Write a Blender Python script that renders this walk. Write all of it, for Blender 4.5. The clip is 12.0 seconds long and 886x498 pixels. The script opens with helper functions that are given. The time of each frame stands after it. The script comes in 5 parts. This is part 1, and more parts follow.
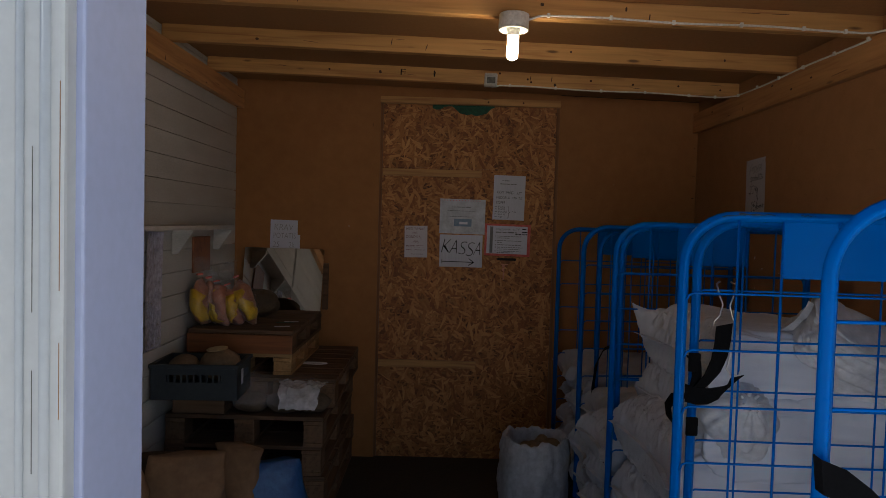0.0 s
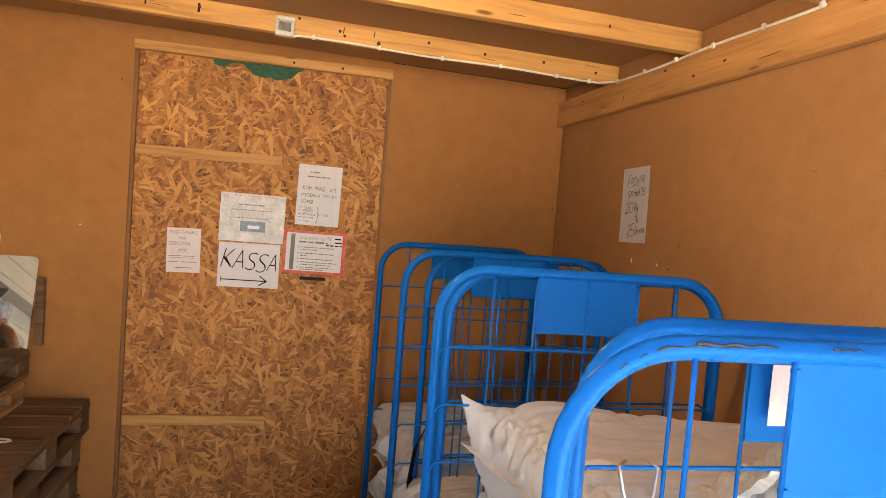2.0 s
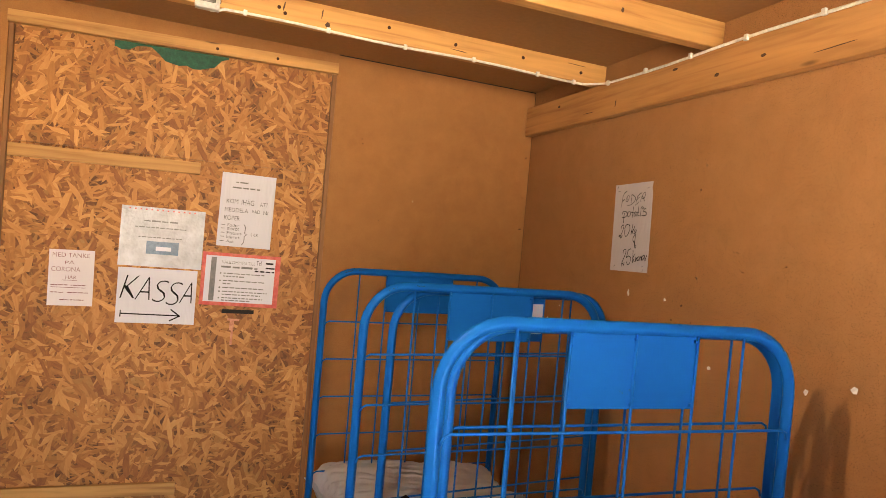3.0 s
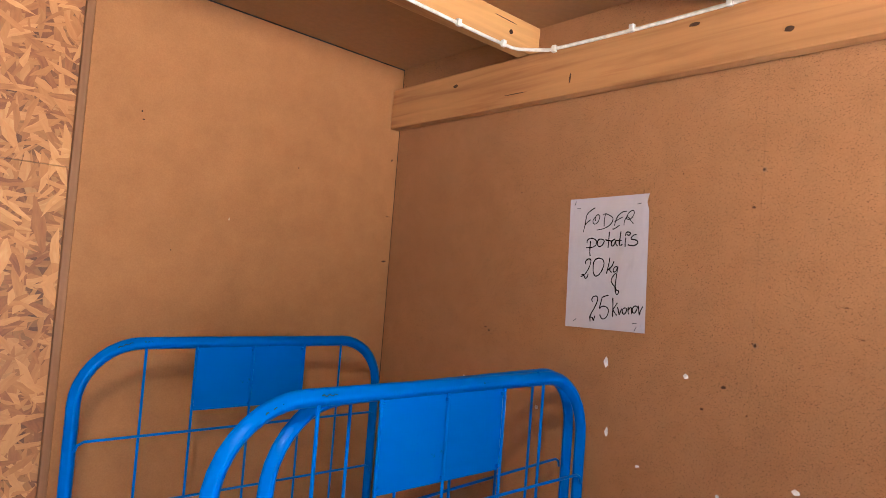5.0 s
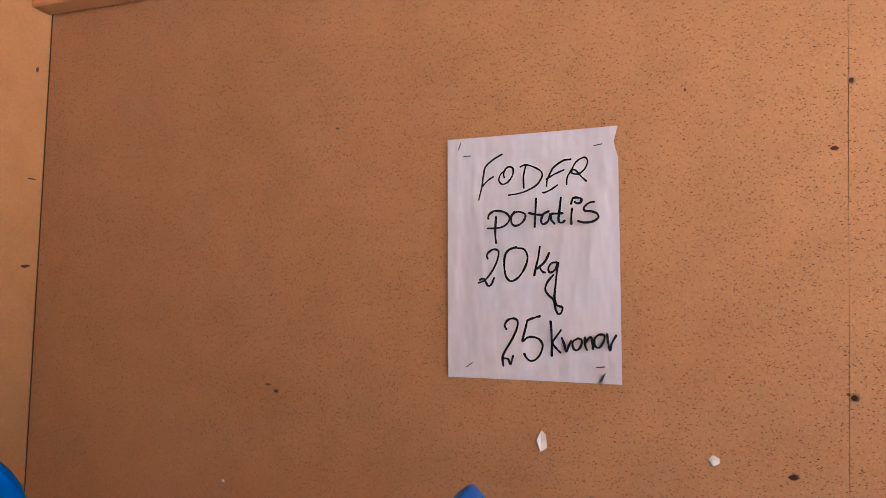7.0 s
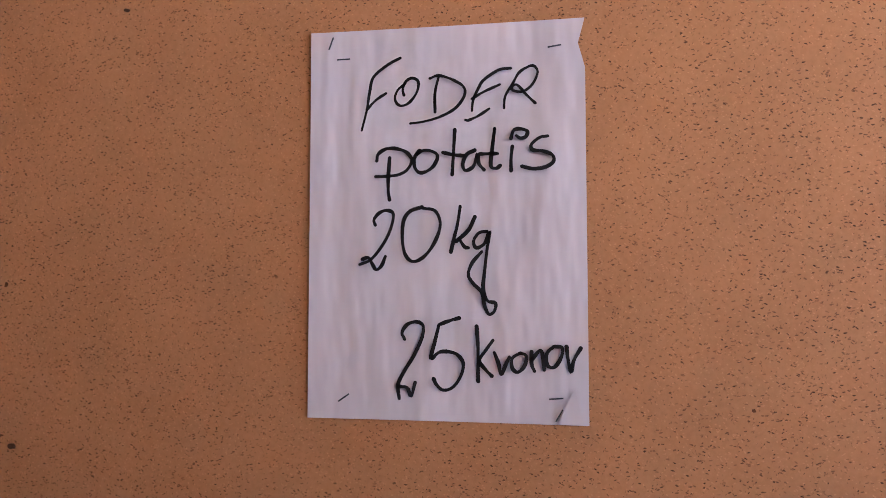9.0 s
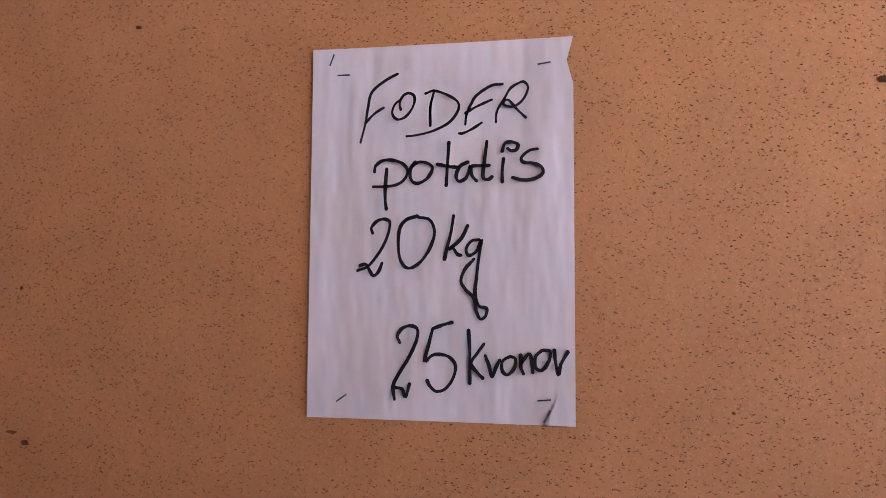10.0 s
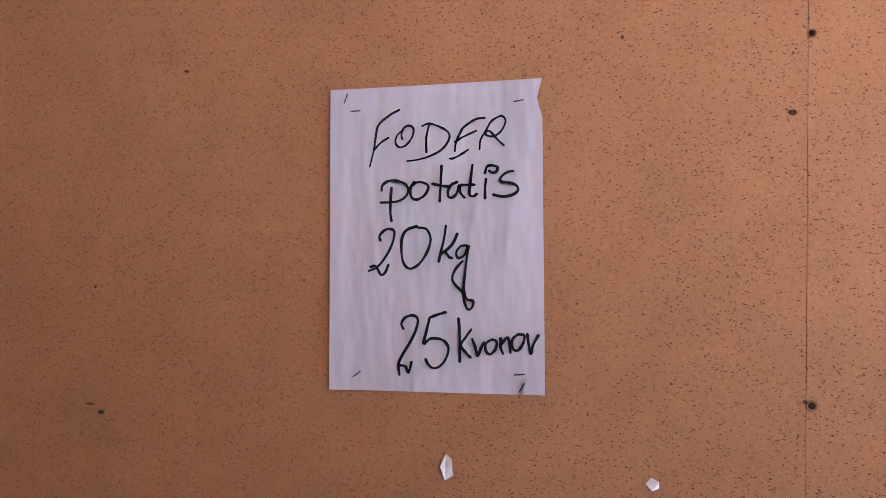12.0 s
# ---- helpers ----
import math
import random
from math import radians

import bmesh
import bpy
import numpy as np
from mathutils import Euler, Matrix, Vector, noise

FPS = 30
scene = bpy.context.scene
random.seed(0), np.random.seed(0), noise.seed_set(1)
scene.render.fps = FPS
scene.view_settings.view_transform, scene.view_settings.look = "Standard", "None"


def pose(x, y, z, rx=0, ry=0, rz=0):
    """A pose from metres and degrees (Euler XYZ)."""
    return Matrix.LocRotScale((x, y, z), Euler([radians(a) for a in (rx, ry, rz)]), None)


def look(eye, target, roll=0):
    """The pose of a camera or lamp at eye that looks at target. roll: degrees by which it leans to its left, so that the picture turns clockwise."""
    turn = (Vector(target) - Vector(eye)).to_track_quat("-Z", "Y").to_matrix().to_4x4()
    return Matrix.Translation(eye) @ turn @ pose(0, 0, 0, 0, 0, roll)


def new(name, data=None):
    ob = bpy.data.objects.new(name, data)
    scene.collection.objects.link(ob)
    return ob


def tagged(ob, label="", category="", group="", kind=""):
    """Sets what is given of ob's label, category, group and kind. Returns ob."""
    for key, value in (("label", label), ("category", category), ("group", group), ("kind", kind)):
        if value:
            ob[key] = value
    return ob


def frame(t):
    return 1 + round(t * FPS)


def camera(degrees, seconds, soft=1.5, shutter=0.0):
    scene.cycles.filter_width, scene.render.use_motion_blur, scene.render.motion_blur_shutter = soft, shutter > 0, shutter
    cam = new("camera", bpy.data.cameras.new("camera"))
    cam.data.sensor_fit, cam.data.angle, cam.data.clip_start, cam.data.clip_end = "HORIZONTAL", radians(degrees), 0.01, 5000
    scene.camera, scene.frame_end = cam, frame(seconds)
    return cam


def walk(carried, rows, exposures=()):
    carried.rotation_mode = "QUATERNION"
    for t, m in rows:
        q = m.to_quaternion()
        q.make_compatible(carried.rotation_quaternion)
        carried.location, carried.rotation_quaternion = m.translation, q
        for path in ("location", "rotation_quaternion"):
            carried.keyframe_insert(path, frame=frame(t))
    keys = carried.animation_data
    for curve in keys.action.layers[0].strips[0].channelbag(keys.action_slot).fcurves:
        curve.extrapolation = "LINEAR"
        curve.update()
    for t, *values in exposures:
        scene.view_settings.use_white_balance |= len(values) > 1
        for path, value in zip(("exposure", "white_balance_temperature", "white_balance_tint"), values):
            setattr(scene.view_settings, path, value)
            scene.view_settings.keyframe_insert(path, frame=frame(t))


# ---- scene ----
cam = camera(67.8, 12.0, soft=0.6)
PATH = [
    (0, (-1.591, -4.179, 1.497), (-1.585, -2.180, 1.421), 1.6),
    (0.5, (-1.487, -3.891, 1.474), (-1.383, -1.896, 1.378), 2.2),
    (1, (-1.414, -3.605, 1.490), (-1.156, -1.625, 1.382), 3.0),
    (1.5, (-1.286, -3.319, 1.550), (-0.928, -1.355, 1.433), 3.7),
    (2, (-1.248, -3.144, 1.644), (-0.820, -1.194, 1.532), 4.5),
    (2.5, (-1.273, -2.941, 1.644), (-0.723, -1.020, 1.563), 4.9),
    (2.7, (-1.291, -2.827, 1.660), (-0.691, -0.920, 1.594), 4.9),
    (4.3, (-1.201, -1.956, 1.647), (-0.213, -0.217, 1.683), 5.3),
    (4.5, (-1.214, -1.857, 1.655), (-0.124, -0.182, 1.710), 5.1),
    (5, (-1.201, -1.672, 1.673), (0.102, -0.157, 1.752), 4.5),
    (5.5, (-1.112, -1.460, 1.672), (0.369, -0.119, 1.758), 3.8),
    (6, (-0.993, -1.277, 1.691), (0.637, -0.122, 1.772), 2.8),
    (6.5, (-0.886, -1.087, 1.693), (0.885, -0.162, 1.785), 2.2),
    (7, (-0.757, -0.994, 1.693), (1.114, -0.296, 1.795), 1.6),
    (7.5, (-0.592, -0.945, 1.693), (1.344, -0.456, 1.813), 1.5),
    (7.7, (-0.555, -0.930, 1.704), (1.396, -0.506, 1.818), 1.2),
    (9.5, (-0.473, -0.891, 1.679), (1.503, -0.598, 1.776), 1.8),
    (10, (-0.495, -0.905, 1.683), (1.475, -0.586, 1.801), 2.1),
    (10.5, (-0.534, -0.907, 1.684), (1.437, -0.585, 1.779), 2.6),
    (11, (-0.580, -0.930, 1.696), (1.390, -0.599, 1.797), 2.3),
    (11.5, (-0.603, -0.940, 1.696), (1.366, -0.601, 1.783), 2.3),
    (12, (-0.606, -0.942, 1.692), (1.359, -0.578, 1.771), 1.6),
]
EXPOSURES = [(0, 1.44, 6100, 11), (0.5, 3.12, 6850, 11), (1, 3.75, 7050, 11), (2, 4.45, 7700, 11), (2.7, 4.67, 8050, 12), (4.3, 5.04, 5600, 15), (5.5, 5.29, 5480, 15), (6.5, 5.50, 5500, 15), (7.7, 5.40, 4980, 17), (9.5, 5.22, 5020, 20), (12, 5.26, 4750, 20)]
walk(cam, [(t, look(eye, target, roll)) for t, eye, target, roll in PATH], EXPOSURES)

# ---- world, sun, lamps ----
world = bpy.data.worlds.new("world")
scene.world = world
world.use_nodes = True
wn = world.node_tree
sky = wn.nodes.new("ShaderNodeTexSky")
sky.sky_type = 'NISHITA'
sky.sun_disc = False
sky.sun_elevation = radians(44)
sky.sun_rotation = radians(82)
wn.nodes["Background"].inputs[1].default_value = 0.05
wn.links.new(sky.outputs[0], wn.nodes["Background"].inputs[0])

sun = new("sun", bpy.data.lights.new("sun", "SUN"))
sun.data.energy, sun.data.angle, sun.data.color = 5.0, radians(0.5), (1.0, 0.95, 0.88)
sun.matrix_world = look((10, 1.4, 9.75), (0, 0, 0))

# ---- materials ----
def node_mat(name, rough=0.7, metal=0.0):
    m = bpy.data.materials.new(name)
    m.use_nodes = True
    nt = m.node_tree
    b = nt.nodes["Principled BSDF"]
    b.inputs["Roughness"].default_value = rough
    b.inputs["Metallic"].default_value = metal
    return m, nt, b


def coords(nt, scale=(1, 1, 1), rot=(0, 0, 0)):
    tc = nt.nodes.new("ShaderNodeTexCoord")
    mp = nt.nodes.new("ShaderNodeMapping")
    mp.inputs["Scale"].default_value = scale
    mp.inputs["Rotation"].default_value = [radians(a) for a in rot]
    nt.links.new(tc.outputs["Object"], mp.inputs["Vector"])
    return mp.outputs[0]


def noise_tex(nt, vec, scale, detail=4, rough=0.55):
    n = nt.nodes.new("ShaderNodeTexNoise")
    n.inputs["Scale"].default_value = scale
    n.inputs["Detail"].default_value = detail
    n.inputs["Roughness"].default_value = rough
    nt.links.new(vec, n.inputs["Vector"])
    return n.outputs[0]


def ramp(nt, fac, stops):
    r = nt.nodes.new("ShaderNodeValToRGB")
    e = r.color_ramp.elements
    while len(e) < len(stops):
        e.new(0.5)
    for k, (p, c) in enumerate(stops):
        e[k].position = p
        e[k].color = (*c, 1) if len(c) == 3 else c
    nt.links.new(fac, r.inputs[0])
    return r.outputs[0]


def mix(nt, fac, a, b, mode="MIX"):
    m = nt.nodes.new("ShaderNodeMix")
    m.data_type, m.blend_type = "RGBA", mode
    for sock, v in ((m.inputs[0], fac), (m.inputs[6], a), (m.inputs[7], b)):
        if isinstance(v, (int, float)):
            sock.default_value = v
        elif isinstance(v, tuple):
            sock.default_value = (*v, 1)
        else:
            nt.links.new(v, sock)
    return m.outputs[2]


def math_node(nt, op, a, b=0.0):
    m = nt.nodes.new("ShaderNodeMath")
    m.operation = op
    for sock, v in ((m.inputs[0], a), (m.inputs[1], b)):
        if isinstance(v, (int, float)):
            sock.default_value = v
        else:
            nt.links.new(v, sock)
    return m.outputs[0]


def bump(nt, b, height, strength=0.3, dist=0.01):
    n = nt.nodes.new("ShaderNodeBump")
    n.inputs["Strength"].default_value = strength
    n.inputs["Distance"].default_value = dist
    nt.links.new(height, n.inputs["Height"])
    nt.links.new(n.outputs[0], b.inputs["Normal"])


def surface(name, c1, c2, scale=8, rough=0.7, metal=0.0, fine=90, strength=0.25, dist=0.004, stretch=(1, 1, 1), spread=(0.3, 0.7), gloss=0.5):
    """Two tones mixed by a broad noise, fine grain in tone and relief."""
    m, nt, b = node_mat(name, rough, metal)
    b.inputs["Specular IOR Level"].default_value = gloss
    v = coords(nt, stretch)
    broad = noise_tex(nt, v, scale, 5)
    grain = noise_tex(nt, v, fine, 4)
    col = ramp(nt, broad, [(spread[0], c1), (spread[1], c2)])
    # smooth paints show little grain, rough matter much
    k = min(1.0, strength / 0.25)
    shade = ramp(nt, grain, [(0.25, (1 - 0.25 * k,) * 3), (0.75, (1 + 0.12 * k,) * 3)])
    col = mix(nt, 1.0, col, shade, "MULTIPLY")
    nt.links.new(col, b.inputs["Base Color"])
    r = ramp(nt, broad, [(0.3, (rough * 0.85,) * 3), (0.7, (min(1, rough * 1.12),) * 3)])
    nt.links.new(r, b.inputs["Roughness"])
    bump(nt, b, grain, strength, dist)
    return m


def wood(name, light, dark, axis="x", rough=0.6, knots=True):
    """Planed softwood: rings stretched along one axis, with knots."""
    m, nt, b = node_mat(name, rough)
    st = {"x": (0.5, 9, 9), "y": (9, 0.5, 9), "z": (9, 9, 0.5)}[axis]
    v = coords(nt, st)
    warp = noise_tex(nt, v, 1.3, 3)
    w = nt.nodes.new("ShaderNodeTexNoise")
    w.inputs["Scale"].default_value, w.inputs["Detail"].default_value = 5, 8
    w.inputs["Distortion"].default_value = 0.6
    nt.links.new(v, w.inputs["Vector"])
    info = nt.nodes.new("ShaderNodeObjectInfo")
    col = ramp(nt, w.outputs[0], [(0.28, dark), (0.5, light), (0.72, tuple(min(1, c * 1.15) for c in light))])
    tone = ramp(nt, warp, [(0.3, (0.78, 0.76, 0.72)), (0.7, (1.08, 1.08, 1.08))])
    col = mix(nt, 1.0, col, tone, "MULTIPLY")
    rnd = ramp(nt, info.outputs["Random"], [(0, (0.82, 0.8, 0.78)), (1, (1.1, 1.1, 1.1))])
    col = mix(nt, 1.0, col, rnd, "MULTIPLY")
    if knots:
        vk = coords(nt, {"x": (2.2, 9, 9), "y": (9, 2.2, 9), "z": (9, 9, 2.2)}[axis])
        vo = nt.nodes.new("ShaderNodeTexVoronoi")
        vo.inputs["Scale"].default_value = 1.0
        nt.links.new(vk, vo.inputs["Vector"])
        k = ramp(nt, vo.outputs["Distance"], [(0.045, (1, 1, 1)), (0.085, (0, 0, 0))])
        col = mix(nt, k, col, tuple(c * 0.35 for c in dark))
    nt.links.new(col, b.inputs["Base Color"])
    bump(nt, b, w.outputs[0], 0.15, 0.003)
    return m


def osb_material():
    """Strand board: four layers of long random flakes, the highest on top."""
    m, nt, b = node_mat("strand_board", 0.62)
    best = None
    for k, (ang, s) in enumerate(((6, 12.5), (-20, 14), (30, 13.5), (62, 15), (-48, 17), (94, 20))):
        tc = nt.nodes.new("ShaderNodeTexCoord")
        off = nt.nodes.new("ShaderNodeVectorMath")
        wob = nt.nodes.new("ShaderNodeTexNoise")
        wob.inputs["Scale"].default_value = 7 + k
        sc = nt.nodes.new("ShaderNodeVectorMath")
        sc.operation = "SCALE"
        sc.inputs["Scale"].default_value = 0.03
        nt.links.new(tc.outputs["Object"], wob.inputs["Vector"])
        nt.links.new(wob.outputs["Color"], sc.inputs[0])
        nt.links.new(tc.outputs["Object"], off.inputs[0])
        nt.links.new(sc.outputs[0], off.inputs[1])
        rotn = nt.nodes.new("ShaderNodeMapping")
        rotn.inputs["Rotation"].default_value = (0, radians(ang), 0)
        nt.links.new(off.outputs[0], rotn.inputs["Vector"])
        mp = nt.nodes.new("ShaderNodeMapping")
        mp.inputs["Scale"].default_value = (s * 4.6, 0.01, s)
        mp.inputs["Location"].default_value = (k * 7.3, 0, k * 3.1)
        nt.links.new(rotn.outputs[0], mp.inputs["Vector"])
        vo = nt.nodes.new("ShaderNodeTexVoronoi")
        vo.inputs["Scale"].default_value = 1.0
        nt.links.new(mp.outputs[0], vo.inputs["Vector"])
        sep = nt.nodes.new("ShaderNodeSeparateColor")
        nt.links.new(vo.outputs["Color"], sep.inputs[0])
        grain = noise_tex(nt, mp.outputs[0], 2.0, 4)
        h, tone = sep.outputs[0], sep.outputs[1]
        tone = math_node(nt, "ADD", math_node(nt, "MULTIPLY", tone, 0.62), math_node(nt, "MULTIPLY", grain, 0.45))
        if best is None:
            best = (h, tone)
        else:
            up = math_node(nt, "GREATER_THAN", h, best[0])
            hh = math_node(nt, "MAXIMUM", h, best[0])
            tt = nt.nodes.new("ShaderNodeMix")
            nt.links.new(up, tt.inputs[0])
            nt.links.new(best[1], tt.inputs[2])
            nt.links.new(tone, tt.inputs[3])
            best = (hh, tt.outputs[0])
    col = ramp(nt, best[1], [(0.05, (0.11, 0.034, 0.010)), (0.22, (0.27, 0.094, 0.025)), (0.5, (0.44, 0.180, 0.048)), (0.8, (0.58, 0.275, 0.085)), (1.0, (0.70, 0.41, 0.16))])
    big = ramp(nt, noise_tex(nt, coords(nt), 2.2, 3), [(0.3, (0.85, 0.82, 0.8)), (0.7, (1.05, 1.05, 1.05))])
    # crevice shade put into the colour: deep flakes are dark, the top ones pale
    crevice_shade = ramp(nt, best[0], [(0.50, (0.34, 0.30, 0.26)), (0.74, (0.80, 0.78, 0.75)), (0.92, (1, 1, 1))])
    col = mix(nt, 1.0, col, crevice_shade, "MULTIPLY")
    nt.links.new(mix(nt, 1.0, col, big, "MULTIPLY"), b.inputs["Base Color"])
    hgt = math_node(nt, "ADD", best[0], math_node(nt, "MULTIPLY", best[1], 0.4))
    bump(nt, b, hgt, 0.45, 0.006)
    return m


def chipboard(name, base, light, dark, plane):
    """Pressed board: tan, with broad stains and short dark flecks."""
    m, nt, b = node_mat(name, 0.66)
    b.inputs["Specular IOR Level"].default_value = 0.2
    v = coords(nt)
    broad = noise_tex(nt, v, 1.6, 4)
    mid = noise_tex(nt, v, 14, 6, 0.65)
    fine = noise_tex(nt, v, 260, 3)
    col = ramp(nt, broad, [(0.3, base), (0.7, light)])
    col = mix(nt, 1.0, col, ramp(nt, mid, [(0.3, (0.9, 0.89, 0.88)), (0.7, (1.06, 1.06, 1.06))]), "MULTIPLY")
    col = mix(nt, 1.0, col, ramp(nt, fine, [(0.3, (0.92, 0.91, 0.90)), (0.7, (1.05, 1.05, 1.05))]), "MULTIPLY")
    # chips of bark and pale shavings pressed into the surface, crooked and of many tones
    wob = nt.nodes.new("ShaderNodeTexNoise")
    wob.inputs["Scale"].default_value, wob.inputs["Detail"].default_value = 420, 2
    nt.links.new(v, wob.inputs["Vector"])
    off = nt.nodes.new("ShaderNodeVectorMath")
    off.operation = "SCALE"
    off.inputs["Scale"].default_value = 0.0016
    nt.links.new(wob.outputs["Color"], off.inputs[0])
    crooked = nt.nodes.new("ShaderNodeVectorMath")
    nt.links.new(v, crooked.inputs[0])
    nt.links.new(off.outputs[0], crooked.inputs[1])
    dark_f, pale_f = None, None
    for k, (ang, su, sv, keep) in enumerate(((12, 330, 880, 0.950), (62, 350, 820, 0.955), (108, 320, 900, 0.950), (155, 360, 860, 0.955), (40, 520, 760, 0.950), (84, 210, 700, 0.988), (133, 480, 800, 0.93), (20, 520, 900, 0.93))):
        turn = nt.nodes.new("ShaderNodeMapping")
        turn.inputs["Rotation"].default_value = (radians(ang), 0, 0) if plane == "x" else (0, radians(ang), 0)
        nt.links.new(crooked.outputs[0], turn.inputs["Vector"])
        mp = nt.nodes.new("ShaderNodeMapping")
        mp.inputs["Scale"].default_value = (1, su, sv) if plane == "x" else (su, 1, sv)
        mp.inputs["Location"].default_value = (k * 5.3, k * 3.7, k * 9.1)
        nt.links.new(turn.outputs[0], mp.inputs["Vector"])
        vo = nt.nodes.new("ShaderNodeTexVoronoi")
        vo.inputs["Scale"].default_value = 1.0
        nt.links.new(mp.outputs[0], vo.inputs["Vector"])
        sep = nt.nodes.new("ShaderNodeSeparateColor")
        nt.links.new(vo.outputs["Color"], sep.inputs[0])
        soft = ramp(nt, vo.outputs["Distance"], [(0.30, (1, 1, 1)), (0.50, (0, 0, 0))])
        f = math_node(nt, "MULTIPLY", math_node(nt, "GREATER_THAN", sep.outputs[0], keep), soft)
        tone = math_node(nt, "POWER", sep.outputs[1], 1.2)
        f = math_node(nt, "MULTIPLY", f, math_node(nt, "ADD", math_node(nt, "MULTIPLY", tone, 0.70), 0.28))
        if k < 6:
            dark_f = f if dark_f is None else math_node(nt, "MAXIMUM", dark_f, f)
        else:
            pale_f = f if pale_f is None else math_node(nt, "MAXIMUM", pale_f, f)
    if plane == "x":
        # the flecks show where the surface is rubbed bare
        bare = ramp(nt, noise_tex(nt, v, 1.1, 3), [(0.34, (0.45,) * 3), (0.52, (1,) * 3)])
        dark_f = mix(nt, 1.0, dark_f, bare, "MULTIPLY")
    else:
        dark_f, pale_f = math_node(nt, "MULTIPLY", dark_f, 0.14), math_node(nt, "MULTIPLY", pale_f, 0.2)
    col = mix(nt, math_node(nt, "MULTIPLY", pale_f, 0.5), col, tuple(min(1, c * 1.45) for c in light))
    col = mix(nt, dark_f, col, dark)
    nt.links.new(col, b.inputs["Base Color"])
    bump(nt, b, mid, 0.08, 0.004)
    return m


def paint_blue():
    m, nt, b = node_mat("blue_paint", 0.42)
    b.inputs["Specular IOR Level"].default_value = 0.06
    v = coords(nt)
    worn = ramp(nt, noise_tex(nt, v, 26, 6, 0.7), [(0.675, (0, 0, 0)), (0.70, (1, 1, 1))])
    col = ramp(nt, noise_tex(nt, v, 5, 3), [(0.3, (0.0, 0.104, 0.44)), (0.7, (0.0, 0.116, 0.475))])
    col = mix(nt, worn, col, (0.06, 0.09, 0.15))
    nt.links.new(col, b.inputs["Base Color"])
    nt.links.new(ramp(nt, noise_tex(nt, v, 60, 3), [(0.3, (0.27,) * 3), (0.7, (0.34,) * 3)]), b.inputs["Roughness"])
    bump(nt, b, noise_tex(nt, v, 90, 2), 0.04, 0.002)
    return m


def paper_mat(name, c):
    """Sheet paper: almost even, with soft waves."""
    m, nt, b = node_mat(name, 0.8)
    v = coords(nt)
    nt.links.new(ramp(nt, noise_tex(nt, v, 7, 3), [(0.3, tuple(x * 0.965 for x in c)), (0.7, c)]), b.inputs["Base Color"])
    b.inputs["Specular IOR Level"].default_value = 0.3
    bump(nt, b, noise_tex(nt, coords(nt, (1.8, 1, 0.5)), 11, 3), 0.8, 0.010)
    return m


def glass_film(name, c, alpha):
    m, nt, b = node_mat(name, 0.18)
    b.inputs["Base Color"].default_value = (*c, 1)
    v = coords(nt)
    n = noise_tex(nt, v, 38, 4)
    bump(nt, b, n, 0.8, 0.01)
    nt.links.new(ramp(nt, n, [(0.35, (alpha * 0.6,) * 3), (0.65, (min(1, alpha * 1.4),) * 3)]), b.inputs["Alpha"])
    return m


M_CHIP_R = chipboard("wall_board_flecked", (0.345, 0.168, 0.070), (0.390, 0.195, 0.084), (0.040, 0.016, 0.007), "x")
M_CHIP_B = chipboard("wall_board_smooth", (0.345, 0.154, 0.052), (0.392, 0.179, 0.062), (0.16, 0.07, 0.03), "y")
M_CEIL = surface("ceiling_board", (0.285, 0.134, 0.045), (0.33, 0.159, 0.054), 2.0, 0.75, 0, 60, 0.1)
M_OSB = osb_material()
M_PINE_X = wood("pine_along_x", (0.55, 0.295, 0.098), (0.37, 0.165, 0.048), "x")
M_PINE_Y = wood("pine_along_y", (0.57, 0.292, 0.112), (0.42, 0.188, 0.066), "y")
# upright pine, darkened so its colour carries the shade of the doorway's reveals
M_PINE_REVEAL = wood("pine_with_reveal_shade", (0.26, 0.115, 0.038), (0.16, 0.065, 0.02), "z")
M_PALLET = wood("weathered_pallet_wood", (0.155, 0.088, 0.048), (0.078, 0.042, 0.022), "x", 0.8)
M_PALLET_Y = wood("weathered_pallet_wood_side", (0.165, 0.094, 0.050), (0.082, 0.044, 0.023), "y", 0.8)
M_ORANGE = wood("orange_stained_board", (0.27, 0.095, 0.028), (0.17, 0.055, 0.016), "x", 0.5)
M_WHITE_WOOD = surface("white_painted_boards", (0.47, 0.45, 0.42), (0.58, 0.56, 0.53), 3.0, 0.6, 0, 55, 0.2, 0.003, (1, 1, 4))
M_WHITE_TRIM = surface("grey_white_trim_paint", (0.45, 0.475, 0.475), (0.51, 0.535, 0.535), 3.0, 0.5, 0, 70, 0.06, 0.002)
# the jambs' lavender is bluish skylit shade, put into the base colour
M_JAMB_SKY_SHADE = surface("jamb_paint_with_sky_shade", (0.38, 0.43, 0.61), (0.42, 0.47, 0.65), 2.0, 0.5, 0, 70, 0.05, 0.002)
M_FLOOR = surface("dirty_dark_floor", (0.035, 0.028, 0.022), (0.075, 0.06, 0.045), 4.0, 0.85, 0, 50, 0.4, 0.006)
M_GROUND = surface("gravel_yard", (0.36, 0.33, 0.29), (0.48, 0.45, 0.40), 1.2, 0.95, 0, 60, 0.6, 0.02)
M_BLUE = paint_blue()
M_PAPER = paper_mat("white_paper", (0.66, 0.66, 0.75))
M_PAPER_THIN = paper_mat("greyish_copy_paper", (0.50, 0.475, 0.525))
M_PAPER_LAV = paper_mat("pale_lavender_paper", (0.62, 0.60, 0.76))
M_PAPER_PINK = paper_mat("pale_pink_paper", (0.70, 0.65, 0.70))
M_INK = surface("black_marker_ink", (0.008, 0.008, 0.010), (0.016, 0.016, 0.018), 30, 0.8, gloss=0.1)
